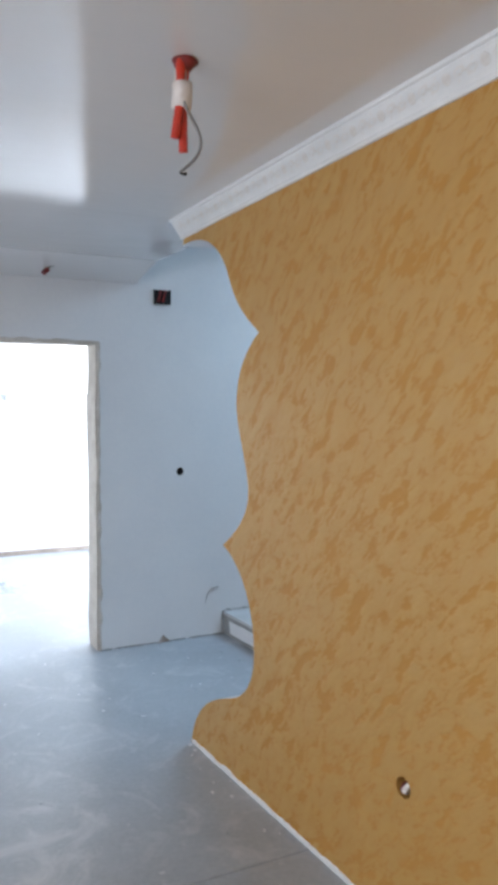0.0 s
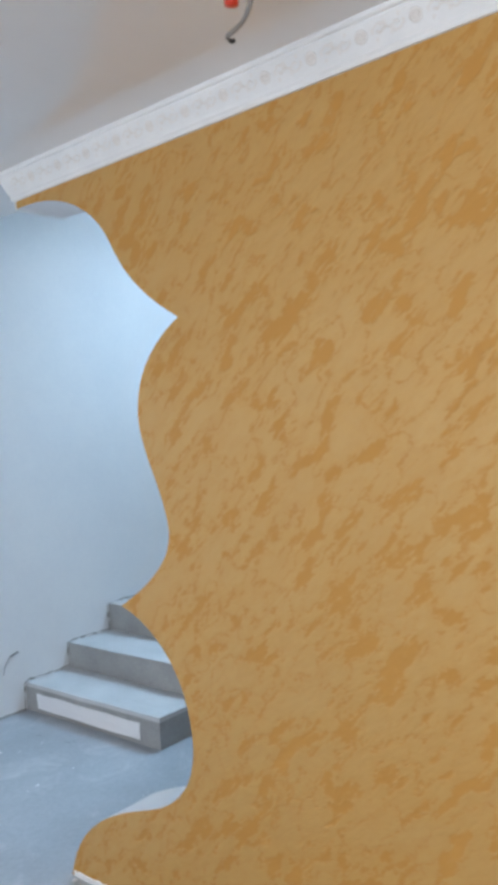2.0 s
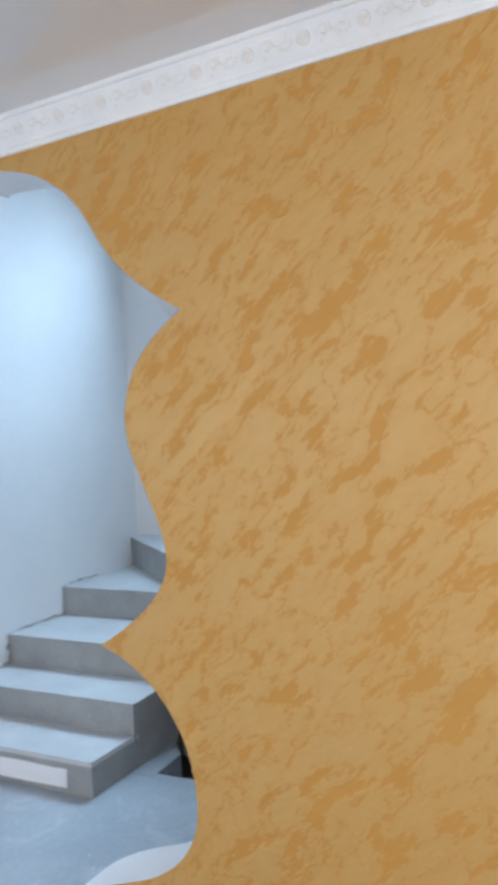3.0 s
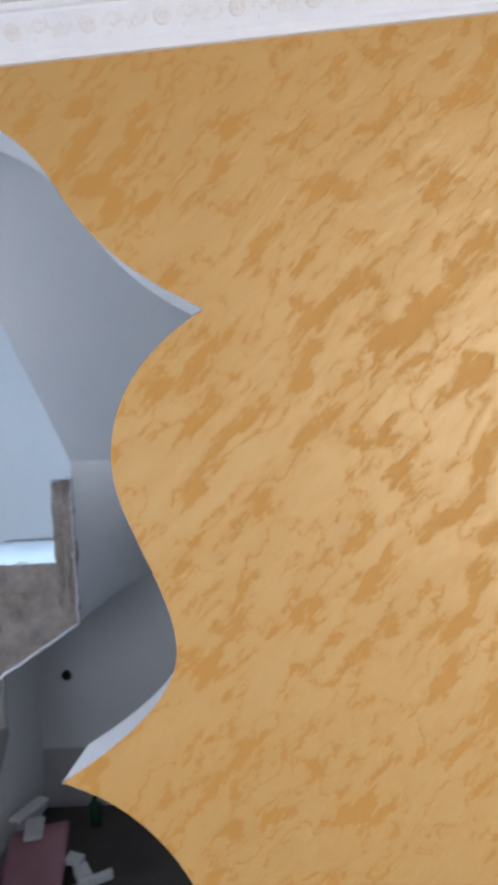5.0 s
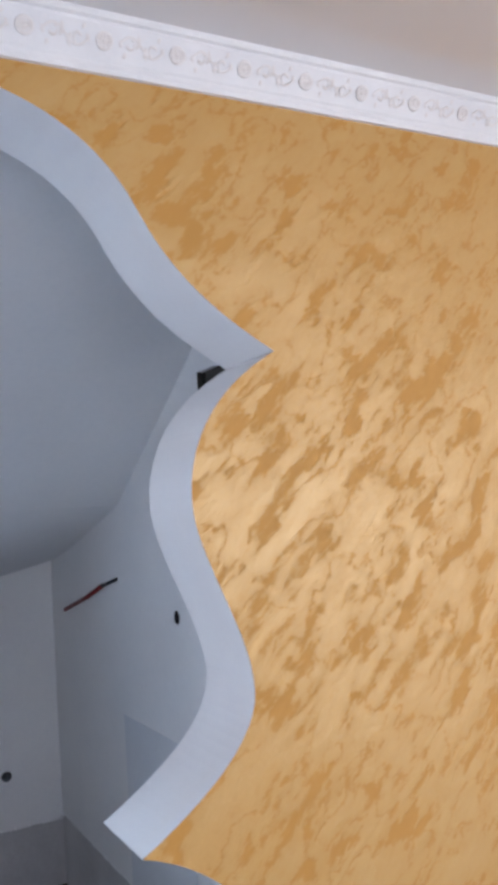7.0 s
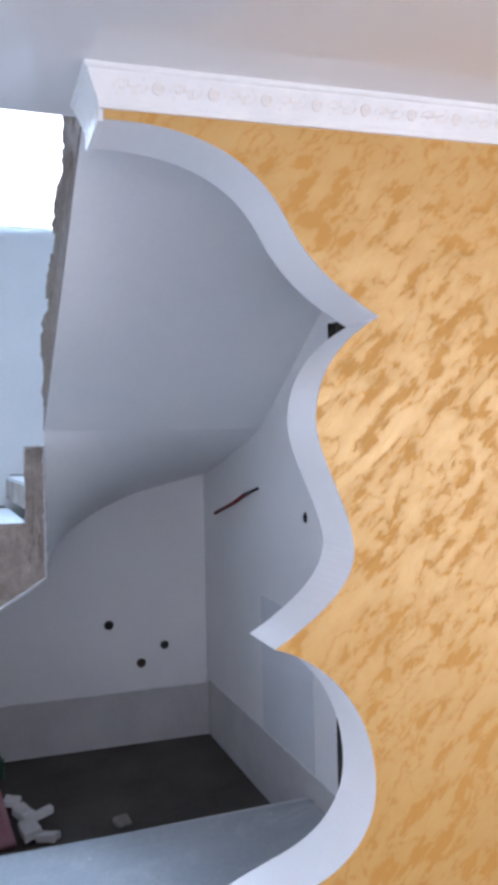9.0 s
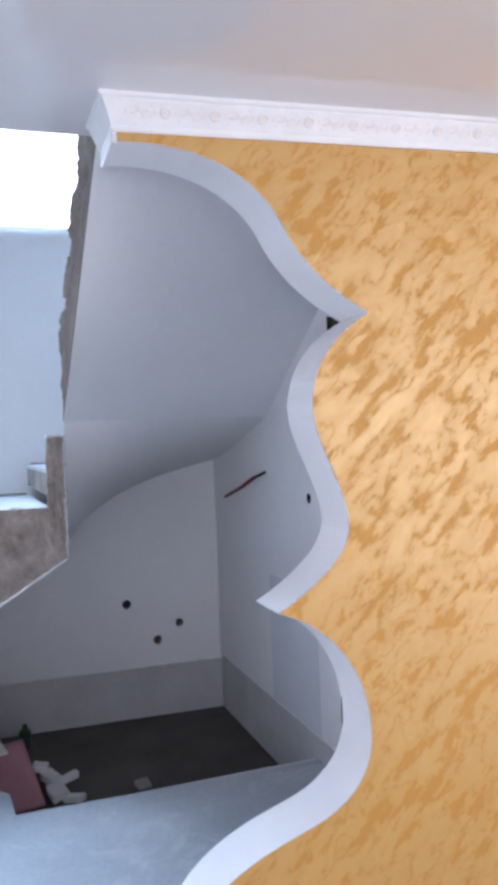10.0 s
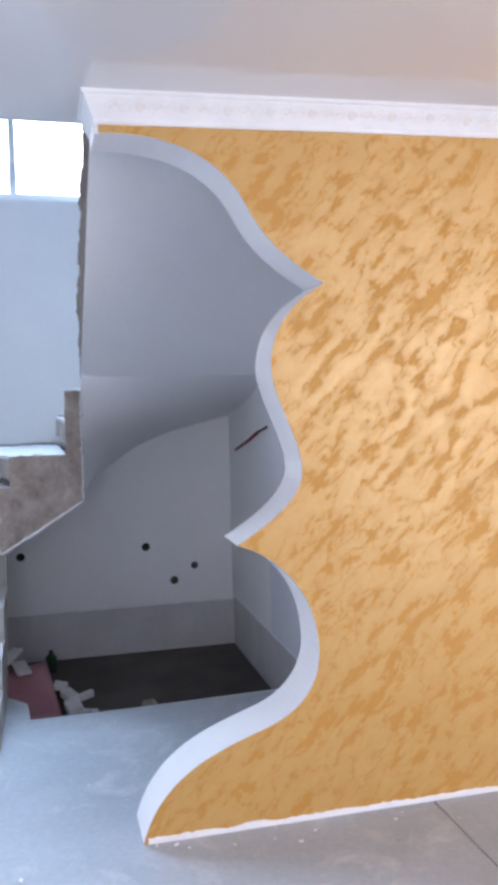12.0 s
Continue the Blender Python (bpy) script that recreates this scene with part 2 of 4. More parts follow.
def make_glass():
    m, n, l, b = material("window_glass", 0.02, 0.0, 0.5)
    b.inputs["Transmission Weight"].default_value = 1.0
    b.inputs["Base Color"].default_value = (0.96, 0.98, 0.98, 1)
    return m


ochre, ceiling_mat, screed, glass = make_ochre(), make_ceiling(), make_screed(), make_glass()

# ---- mesh helpers ----


def finish(name, bm, mats, parent=None, label="", smooth=False):
    bmesh.ops.recalc_face_normals(bm, faces=bm.faces)
    me = bpy.data.meshes.new(name)
    bm.to_mesh(me)
    bm.free()
    for mt in mats if isinstance(mats, (list, tuple)) else [mats]:
        me.materials.append(mt)
    if smooth:
        for p in me.polygons:
            p.use_smooth = True
    ob = new(name, me)
    if parent:
        ob.parent = parent
    if label:
        ob["label"] = label
    return ob


def part(name, bm, mat, parent, label="", smooth=False):
    return finish(name, bm, mat, parent, label, smooth)


def box(bm, x0, x1, y0, y1, z0, z1, mi=0):
    vs = [bm.verts.new((x, y, z)) for x in (x0, x1) for y in (y0, y1) for z in (z0, z1)]
    for q in ((0, 1, 3, 2), (4, 6, 7, 5), (0, 4, 5, 1), (2, 3, 7, 6), (0, 2, 6, 4), (1, 5, 7, 3)):
        bm.faces.new([vs[i] for i in q]).material_index = mi
    return bm


def boxes(*bs):
    bm = bmesh.new()
    for b in bs:
        box(bm, *b)
    return bm


def soft(bm, width, segments=2):
    bmesh.ops.bevel(bm, geom=bm.edges[:], offset=width, segments=segments, affect="EDGES", profile=0.6)
    return bm


def roughen(bm, amount, scale, cuts=0):
    if cuts:
        bmesh.ops.subdivide_edges(bm, edges=bm.edges[:], cuts=cuts, use_grid_fill=True)
    for v in bm.verts:
        d = noise.noise_vector(v.co * scale)
        v.co += d * amount
    return bm


def prism(bm, outline, tops, bottoms):
    """Upright prism over a plan outline, with a height above and below for each corner."""
    up = [bm.verts.new((x, y, t)) for (x, y), t in zip(outline, tops)]
    lo = [bm.verts.new((x, y, t)) for (x, y), t in zip(outline, bottoms)]
    bm.faces.new(up)
    bm.faces.new(lo[::-1])
    k = len(outline)
    for i in range(k):
        j = (i + 1) % k
        bm.faces.new((up[i], lo[i], lo[j], up[j]))
    return bm


def tube(bm, pts, r, seg=10, r2=None, caps=True):
    """A round tube along points."""
    rings, k = [], len(pts)
    for i, p in enumerate(pts):
        p = Vector(p)
        d = (Vector(pts[min(i + 1, k - 1)]) - Vector(pts[max(i - 1, 0)])).normalized()
        a = d.orthogonal().normalized() if i == 0 else (a - d * a.dot(d)).normalized()
        c = d.cross(a)
        rr = r if r2 is None else r + (r2 - r) * i / (k - 1)
        rings.append([bm.verts.new(p + (a * math.cos(2 * math.pi * s / seg) + c * math.sin(2 * math.pi * s / seg)) * rr) for s in range(seg)])
    for u, v in zip(rings, rings[1:]):
        for s in range(seg):
            bm.faces.new((u[s], u[(s + 1) % seg], v[(s + 1) % seg], v[s]))
    if caps:
        bm.faces.new(rings[0][::-1])
        bm.faces.new(rings[-1])
    return bm


def bezier(p0, p1, p2, p3, k):
    out = []
    for i in range(k):
        t = i / k
        s = 1 - t
        out.append(tuple(s ** 3 * a + 3 * s * s * t * b + 3 * s * t * t * c + t ** 3 * d for a, b, c, d in zip(p0, p1, p2, p3)))
    return out


def drill(ob, cutters):
    """Cut holes into ob: cylinders (centre, axis, radius, length)."""
    bm = bmesh.new()
    for c, axis, r, length in cutters:
        a = Vector(axis).normalized()
        tube(bm, [Vector(c) - a * length / 2, Vector(c) + a * length / 2], r, 20)
    cut = finish("cutter", bm, dark_hole)
    mod = ob.modifiers.new("drill", "BOOLEAN")
    mod.object, mod.operation, mod.solver = cut, "DIFFERENCE", "EXACT"
    dg = bpy.context.evaluated_depsgraph_get()
    dg.update()
    me = bpy.data.meshes.new_from_object(ob.evaluated_get(dg))
    ob.modifiers.clear()
    ob.data = me
    bpy.data.objects.remove(cut)
    return ob


def structure(ob, label, category):
    return tagged(ob, label, category, "", "structure")


# ---- fitted sizes of the place ----
CEIL, UPPER = 2.65, 2.888
WALL_T = 0.225
FAR_Y, BACK_X, SIDE_Y = 1.61, 3.05, -1.12
AX = 1.91
RISE = 0.022  # the ceiling climbs by this per metre towards the near end of the room
NOOK_Z = -0.245
TREADS = [0.167, 0.325, 0.50, 0.680, 0.885, 1.128, 1.303, 1.495, 1.66, 1.87, 2.08, 2.283, 2.476, 2.689]

# ---- ochre partition with the scalloped end ----
A, B = (-0.808, 2.021), (-0.455, 1.066)
scallop = (bezier((-0.003, 2.520), (-0.22, 2.535), (-0.42, 2.475), (-0.515, 2.297), 18)
           + bezier((-0.515, 2.297), (-0.575, 2.185), (-0.65, 2.11), A, 16)
           + bezier(A, (-0.69, 1.955), (-0.597, 1.86), (-0.597, 1.715), 16)
           + bezier((-0.597, 1.715), (-0.597, 1.60), (-0.710, 1.45), (-0.710, 1.33), 16)
           + bezier((-0.710, 1.33), (-0.710, 1.225), (-0.57, 1.13), B, 16)
           + bezier(B, (-0.61, 1.02), (-0.763, 0.87), (-0.763, 0.64), 16)
           + bezier((-0.763, 0.64), (-0.763, 0.50), (-0.67, 0.41), (-0.53, 0.367), 16)
           + bezier((-0.53, 0.367), (-0.38, 0.315), (-0.15, 0.25), (-0.083, 0.0), 20) + [(-0.083, 0.0)])
outline = [(-0.003, CEIL)] + scallop + [(-6.5, 0.0), (-6.5, CEIL + 6.5 * RISE)]
bm = bmesh.new()
front = [bm.verts.new((0.0, y, z)) for y, z in outline]
back = [bm.verts.new((WALL_T, y, z)) for y, z in outline]
f0, f1 = bm.faces.new(front), bm.faces.new(back[::-1])
f0.material_index, f1.material_index = 0, 1
for i in range(len(outline)):
    j = (i + 1) % len(outline)
    q = bm.faces.new((front[i], back[i], back[j], front[j]))
    q.material_index = 1
bm.normal_update()
bmesh.ops.triangulate(bm, faces=[f0, f1])
ochre_wall = structure(finish("wall_ochre", bm, [ochre, primer]), "ochre pearl stucco partition with a white scalloped cut edge", "wall")
SOCK = (0.0, -1.793, 0.483)
drill(ochre_wall, [(SOCK, (1, 0, 0), 0.036, 0.16)])

# ---- floor ----
floor = structure(finish("floor", boxes((-4.6, 1.30, -6.5, FAR_Y + 0.21, -0.30, -0.008)), rough_plaster), "grey cement screed floor with dust and white paint splashes", "floor")
for y0, y1 in ((-1.221, FAR_Y), (-6.5, -1.229)):
    bm = bmesh.new()
    prism(bm, [(-4.6, y0), (1.36 if y0 > -2 else 0.0, y0), (1.31, y1), (-4.6, y1)] if y0 > -2 else [(-4.6, y0), (WALL_T, y0), (WALL_T, y1), (-4.6, y1)], [0.0] * 4, [-0.05] * 4)
    part("screed_bay", soft(bm, 0.003, 1), screed, floor)
bm = bmesh.new()
prism(bm, [(1.29, 0.327), (1.565, 0.347), (1.74, 0.50), (1.29, 0.50)], [0.002] * 4, [NOOK_Z] * 4)
part("screed_bay", soft(bm, 0.004, 2), screed, floor)
part("screed_bay", boxes((-0.828, 0.028, FAR_Y + 0.001, FAR_Y + 0.209, -0.05, -0.002)), screed, floor)
structure(finish("nook_floor", boxes((1.30, BACK_X + 0.2, -1.4, 0.70, -0.40, NOOK_Z)), nook_slab), "bare dark unscreeded slab under the stairs", "floor")
bm = bmesh.new()
prism(bm, [(1.30, -1.12), (1.385, -1.12), (1.312, 0.50), (1.30, 0.50)], [-0.002] * 4, [NOOK_Z] * 4)
structure(finish("screed_edge", bm, rough_plaster), "raw broken edge of the cement screed", "floor edge")

# ---- ceiling ----
bm = boxes((-4.6, 0.325, -6.5, 0.0, CEIL, UPPER), (-4.6, 0.325, 0.0, FAR_Y, CEIL, UPPER), (0.325, 1.10, -6.5, SIDE_Y - 0.08, CEIL, UPPER), (0.325, 0.94, SIDE_Y, -0.035, CEIL + 0.02, UPPER))
prism(bm, [(-4.6, 1.20), (0.325, 1.20), (0.325, FAR_Y), (-4.6, FAR_Y)], [CEIL + 0.01] * 4, [CEIL - 0.001, CEIL - 0.001, 2.552, 2.542])
for v in bm.verts:
    v.co.z += RISE * max(0.0, -v.co.y)
structure(finish("ceiling", bm, ceiling_mat), "glossy white painted ceiling", "ceiling")

# ---- far wall with the doorway ----
D0, D1, DZ = -0.85, 0.05, 2.14
far = structure(finish("wall_far", boxes((D1, BACK_X + 0.22, FAR_Y, FAR_Y + 0.21, -0.3, 5.4)), plaster), "white plastered wall with a bluish tinge", "wall")
drill(far, [((0.652, FAR_Y, 1.231), (0, 1, 0), 0.028, 0.12)])
structure(finish("wall_far_door", boxes((-4.6, D0, FAR_Y, FAR_Y + 0.21, 0, 5.4), (D0, D1, FAR_Y, FAR_Y + 0.21, DZ, 5.4)), plaster), "white plastered wall round an open doorway", "wall")
bm = boxes((D1 - 0.018, D1 - 0.001, FAR_Y + 0.008, FAR_Y + 0.215, 0, DZ), (D0 + 0.001, D0 + 0.018, FAR_Y + 0.008, FAR_Y + 0.215, 0, DZ), (D0 + 0.018, D1 - 0.018, FAR_Y + 0.008, FAR_Y + 0.215, DZ - 0.016, DZ - 0.001))
structure(finish("doorway_lining", roughen(bm, 0.010, 9.0, 9), jamb_mat), "raw cream plaster reveal of an open doorway", "door frame")

bm = bmesh.new()
rim = [(D1 + 0.002, FAR_Y - 0.001, z) for z in np.linspace(0.0, DZ, 80)] + [(x, FAR_Y - 0.001, DZ + 0.002) for x in np.linspace(D1, D0, 40)]
rim = [(x + 0.008 * noise.noise((z * 9, x * 9, 1)), y, z + 0.008 * noise.noise((x * 9, z * 5, 6))) for x, y, z in rim]
for q in range(len(rim) - 1):
    tube(bm, rim[q:q + 2], max(0.003, 0.007 + 0.012 * noise.noise((q * 0.31, 2, 5))), 6)
structure(finish("doorway_edge", bm, jamb_mat, None, "", True), "broken raw plaster edge round the doorway", "door frame")

# ---- stairwell end wall with its window ----
WY0, WY1, WZ0, WZ1 = -0.45, 1.25, 3.0, 4.3
coat = 0.008
backw = structure(finish("wall_back", boxes((BACK_X, BACK_X + 0.22, -1.4, FAR_Y, 0.10, WZ0)), plaster), "white plastered end wall of the stairwell", "wall")
structure(finish("wall_back_upper", boxes((BACK_X, BACK_X + 0.22, -1.4, WY0, WZ0, 5.4), (BACK_X, BACK_X + 0.22, WY1, FAR_Y, WZ0, 5.4),
                                          (BACK_X, BACK_X + 0.22, WY0, WY1, WZ1, 5.4)), plaster), "white plastered wall round the stairwell window", "wall")
HOLES = [((BACK_X, -0.478, 0.53), 0.030, dark_hole), ((BACK_X, -0.835, 0.372), 0.027, grey_pipe), ((BACK_X, -0.68, 0.27), 0.030, rust_hole), ((BACK_X, 0.405, 0.515), 0.030, dark_hole)]
drill(backw, [(c, (1, 0, 0), r, 0.12) for c, r, _ in HOLES])
structure(finish("wall_base_back", boxes((BACK_X + coat, BACK_X + 0.22, -1.4, FAR_Y, -0.4, 0.0995)), foot_plaster), "rough grey unplastered foot of the wall", "wall")
win = structure(new("window_1"), "white framed stairwell window full of bright sky", "window")
win.location = (BACK_X + 0.12, 0, 0)
part("window_frame", boxes((-0.03, 0.03, WY0, WY1, WZ0, WZ0 + 0.06), (-0.03, 0.03, WY0, WY1, WZ1 - 0.06, WZ1), (-0.03, 0.03, WY0, WY0 + 0.06, WZ0 + 0.06, WZ1 - 0.06), (-0.03, 0.03, WY1 - 0.06, WY1, WZ0 + 0.06, WZ1 - 0.06)), frame_mat, win)
part("mullion", boxes((-0.025, 0.025, 0.34, 0.385, WZ0 + 0.06, WZ1 - 0.06)), frame_mat, win)
for y0, y1 in ((WY0 + 0.06, 0.34), (0.385, WY1 - 0.06)):
    pane = part("pane", boxes((-0.004, 0.004, y0, y1, WZ0 + 0.06, WZ1 - 0.06)), glass, win)
    pane.visible_shadow = False

glow, gn, gl, gb = material("bright_sky", 1.0)
gb.inputs["Emission Color"].default_value, gb.inputs["Emission Strength"].default_value = (0.86, 0.94, 1.0, 1), 1.4
bm = boxes((7.0, 7.05, -6.0, 6.0, 1.0, 11.0))
structure(finish("backdrop", bm, glow), "bright white sky outside the stairwell window", "sky")
# glowing panel added for the sky; it also brightens room and ceiling reflection
haze, hn, hl, hb = material("bright_haze", 1.0)
hb.inputs["Emission Color"].default_value, hb.inputs["Emission Strength"].default_value = (0.93, 0.97, 1.0, 1), 3.5
structure(finish("backdrop_garden", boxes((-6.0, 9.0, 8.0, 8.05, 0.8, 3.2)), haze), "glowing white panel for the sky outside the next room's window", "sky")

# ---- nook side wall, cavity and upper stair wall ----
side = structure(finish("wall_nook_side", boxes((1.04, BACK_X, SIDE_Y - 0.02, SIDE_Y, 0.13, 2.62)), plaster), "white plastered side wall under the stairs", "wall")
drill(side, [((1.338, SIDE_Y, 1.308), (0, 1, 0), 0.026, 0.12)])
# wall end beside the cavity coloured near black in place of shade
side.data.materials.append(cavity_shade)
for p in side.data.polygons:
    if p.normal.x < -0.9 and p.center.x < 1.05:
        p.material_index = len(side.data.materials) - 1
structure(finish("wall_base_side", boxes((1.04, BACK_X, SIDE_Y - 0.02, SIDE_Y - coat, -0.4, 0.1295)), foot_plaster), "rough grey unplastered foot of the side wall", "wall")
structure(finish("wall_cavity_back", boxes((1.18, BACK_X, -1.36, -1.30, -0.4, 2.62)), rough_plaster), "rough wall behind the nook lining", "wall")
structure(finish("wall_stair_upper", boxes((0.2, BACK_X, SIDE_Y - 0.2, SIDE_Y, UPPER, 5.4), (1.04, BACK_X, SIDE_Y - 0.2, SIDE_Y, 2.62, UPPER)), plaster), "white plastered wall of the upper stairwell", "wall")
structure(finish("wall_over_cavity", boxes((WALL_T, 1.04, SIDE_Y - 0.02, SIDE_Y, 2.165, 2.62)), plaster), "white plaster strip above the open cavity", "wall")
# thin raised rectangle, slightly bluer and darker than the wall round it
structure(finish("wall_skim_patch", soft(boxes((1.285, 1.965, SIDE_Y, SIDE_Y + 0.003, 0.135, 0.845)), 0.0012, 1), patch_mat), "faint bluish patch on the nook wall", "wall patch")
structure(finish("wall_cavity", boxes((WALL_T, 1.04, -2.45, -2.4, 0, CEIL)), cavity_shade), "rough inner face of a wall cavity, coloured dark for its shade", "wall")
structure(finish("wall_stair_under", boxes((AX + 0.145, BACK_X, 0.57, 0.66, NOOK_Z, 0.76)), plaster), "plastered cheek wall under the winding steps", "wall")


# ---- ragged lower edge of the plaster in the nook ----
bm = bmesh.new()
lip = [(BACK_X + 0.002, y, 0.098 + 0.006 * noise.noise((y * 7, 0, 3))) for y in np.linspace(SIDE_Y, 0.57, 70)]
lip = [(x, SIDE_Y - 0.002, 0.128 + 0.006 * noise.noise((x * 7, 4, 3))) for x in np.linspace(1.05, BACK_X, 80)] + lip
for q in range(len(lip) - 1):
    tube(bm, lip[q:q + 2], max(0.0025, 0.005 + 0.007 * noise.noise((q * 0.45, 9, 1))), 6)
structure(finish("plaster_edge", bm, plaster, None, "", True), "ragged lower edge of the white plaster coat", "wall edge")

# ---- underside of the stairs ----
def soffit_turn(deg):
    return float(np.interp(deg, (0, 8, 14, 21, 30, 45, 69, 90), (1.04, 1.09, 1.17, 1.27, 1.36, 1.475, 1.63, 1.74)))


def soffit(x, y):
    if x <= AX:
        return 1.74 + 0.605 * (AX - x)
    if y <= 0:
        return soffit_turn(math.degrees(math.atan2(-y, x - AX)))
    return 1.04 - 0.61 * y


stair = tagged(new("staircase"), "unfinished cement staircase winding up round a narrow well", "staircase")
bm = bmesh.new()


def sheet(rows):
    vs = [[bm.verts.new(p) for p in r] for r in rows]
    for u, v in zip(vs, vs[1:]):
        for i in range(len(u) - 1):
            bm.faces.new((u[i], u[i + 1], v[i + 1], v[i]))


X0 = AX - (CEIL - 1.74) / 0.605
sheet([[(x, y, soffit(x, y)) for y in np.linspace(0.0, SIDE_Y, 15)] for x in np.linspace(X0, AX, 25)])
turn = []
for deg in np.linspace(90, 0, 37):
    a = math.radians(deg)
    reach = min((BACK_X - AX) / max(math.cos(a), 1e-6), -SIDE_Y / max(math.sin(a), 1e-6))
    turn.append([(AX + r * math.cos(a), -r * math.sin(a), soffit_turn(deg)) for r in np.linspace(0.0, reach, 13)])
sheet(turn)
sheet([[(x, y, 1.04 - 0.61 * y) for x in np.linspace(AX, BACK_X, 13)] for y in np.linspace(0.0, 0.57, 9)])
bmesh.ops.remove_doubles(bm, verts=bm.verts, dist=0.0005)
part("soffit", bm, plaster, stair, "smooth white plastered underside", True)

# ---- steps ----
NOSE_X = [1.0, 1.335, 1.68, 2.19]
plans = []
for i in range(3):
    plans.append([(NOSE_X[i], 0.46), (NOSE_X[i + 1] + 0.03, 0.46), (NOSE_X[i + 1] + 0.03, FAR_Y), (NOSE_X[i], FAR_Y)])
plans.append([(2.19, 0.70), (2.95, FAR_Y), (2.19, FAR_Y)])
plans.append([(2.19, 0.46), (2.21, 0.46), (BACK_X, 1.15), (BACK_X, FAR_Y), (2.95, FAR_Y), (2.19, 0.70)])
plans.append([(AX, 0.41), (BACK_X, 0.75), (BACK_X, 1.16), (2.05, 0.462), (AX, 0.462)])
plans.append([(AX, 0.09), (BACK_X, 0.12), (BACK_X, 0.76), (AX, 0.412)])
plans.append([(AX, 0.085), (BACK_X, -0.25), (BACK_X, 0.13), (AX, 0.092)])
plans.append([(AX, 0.0), (BACK_X, -0.70), (BACK_X, -0.24), (AX, 0.092)])
plans.append([(AX, -0.002), (2.60, SIDE_Y), (BACK_X, SIDE_Y), (BACK_X, -0.69)])
plans.append([(AX, -0.004), (AX, SIDE_Y), (2.61, SIDE_Y)])
for x0, x1 in ((1.60, 1.93), (1.25, 1.62), (0.94, 1.27)):
    plans.append([(x0, -0.02), (x1, -0.02), (x1, SIDE_Y), (x0, SIDE_Y)])
for k, (plan, z) in enumerate(zip(plans, TREADS)):
    bm = bmesh.new()
    if k < 5:
        low = [0.0 if x < AX + 0.2 else 0.45 for x, y in plan]
    elif k < 11:
        low = [z - 0.13] * len(plan)
    else:
        low = [1.755 + 0.605 * (AX - x) for x, y in plan]
    prism(bm, plan, [z] * len(plan), low)
    bmesh.ops.subdivide_edges(bm, edges=[e for e in bm.edges if e.calc_length() > 0.08], cuts=6, use_grid_fill=True)
    amount = 0.004
    for v in bm.verts:
        d = noise.noise_vector(v.co * 9.0)
        v.co += Vector((d.x, d.y, d.z * 0.8)) * amount
    # treads' colour lightened for light from above; raw concrete on the upper steps' cheeks
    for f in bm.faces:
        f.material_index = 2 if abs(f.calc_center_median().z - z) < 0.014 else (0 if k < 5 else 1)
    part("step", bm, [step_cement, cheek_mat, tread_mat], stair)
bm = bmesh.new()
cheek = [(0.0, 1.036), (0.0, 1.655), (0.03, 1.668), (0.092, 1.655), (0.093, 1.30), (0.41, 1.30), (0.412, 1.125), (0.47, 1.125), (0.47, 0.755), (0.32, 0.842), (0.15, 0.948)]
fr, bk = [bm.verts.new((AX - 0.006, y, z)) for y, z in cheek], [bm.verts.new((AX + 0.05, y, z)) for y, z in cheek]
fa = bm.faces.new(fr)
for i in range(len(cheek)):
    j = (i + 1) % len(cheek)
    bm.faces.new((fr[i], bk[i], bk[j], fr[j]))
bm.normal_update()
bmesh.ops.triangulate(bm, faces=[fa])
bmesh.ops.subdivide_edges(bm, edges=bm.edges[:], cuts=8, use_grid_fill=True)
part("cheek", roughen(roughen(bm, 0.010, 13.0), 0.010, 37.0), cheek_mat, stair, "raw brownish concrete cheek of the winding steps")
bm = bmesh.new()
pts = [(AX - 0.008 + 0.008 * noise.noise((i * 1.7, 0, 0)), y, 1.032 - 0.61 * y + 0.010 * noise.noise((0, i * 2.3, 4))) for i, y in enumerate(np.linspace(0.0, 0.47, 26))]
part("plaster_lip", tube(bm, pts, 0.0075, 6), primer, stair, "ragged white plaster lip under the cheek", True)
bm = bmesh.new()
pts = [(AX - 0.009, 0.004 + 0.010 * noise.noise((i * 0.9, 0, 7)), z) for i, z in enumerate(np.linspace(1.04, 1.66, 34))]
for q in range(33):
    w = 0.006 + 0.006 * noise.noise((q * 0.7, 3, 1))
    tube(bm, pts[q:q + 2], max(0.0015, w), 6)
part("plaster_lip", bm, rough_plaster, stair, "ragged pale plaster edge of the cheek", True)
part("post_cap", roughen(soft(boxes((AX - 0.012, AX + 0.05, -0.004, 0.096, 1.662, 1.672)), 0.003, 1), 0.004, 30.0, 2), tread_mat, stair, "pale cement cap")
bm = bmesh.new()
edge = [(AX, 1.746), (X0, CEIL + 0.006), (0.290, CEIL - 0.001), (0.290, UPPER)]
for x, z0, z1 in ((0.93, UPPER, 2.689), (1.25, 2.689, 2.476), (1.60, 2.476, 2.283), (AX, 2.283, 2.0)):
    edge += [(x - 0.012, z0), (x + 0.012, z0 - 0.05), (x, z1)]
edge = edge[:-1]
fr, bk = [bm.verts.new((x, 0.003, z)) for x, z in edge], [bm.verts.new((x, -0.03, z + 0.02)) for x, z in edge]
fa, fb = bm.faces.new(fr), bm.faces.new(bk[::-1])
for i in range(len(edge)):
    j = (i + 1) % len(edge)
    bm.faces.new((fr[i], bk[i], bk[j], fr[j]))
bm.normal_update()
bmesh.ops.triangulate(bm, faces=[fa, fb])
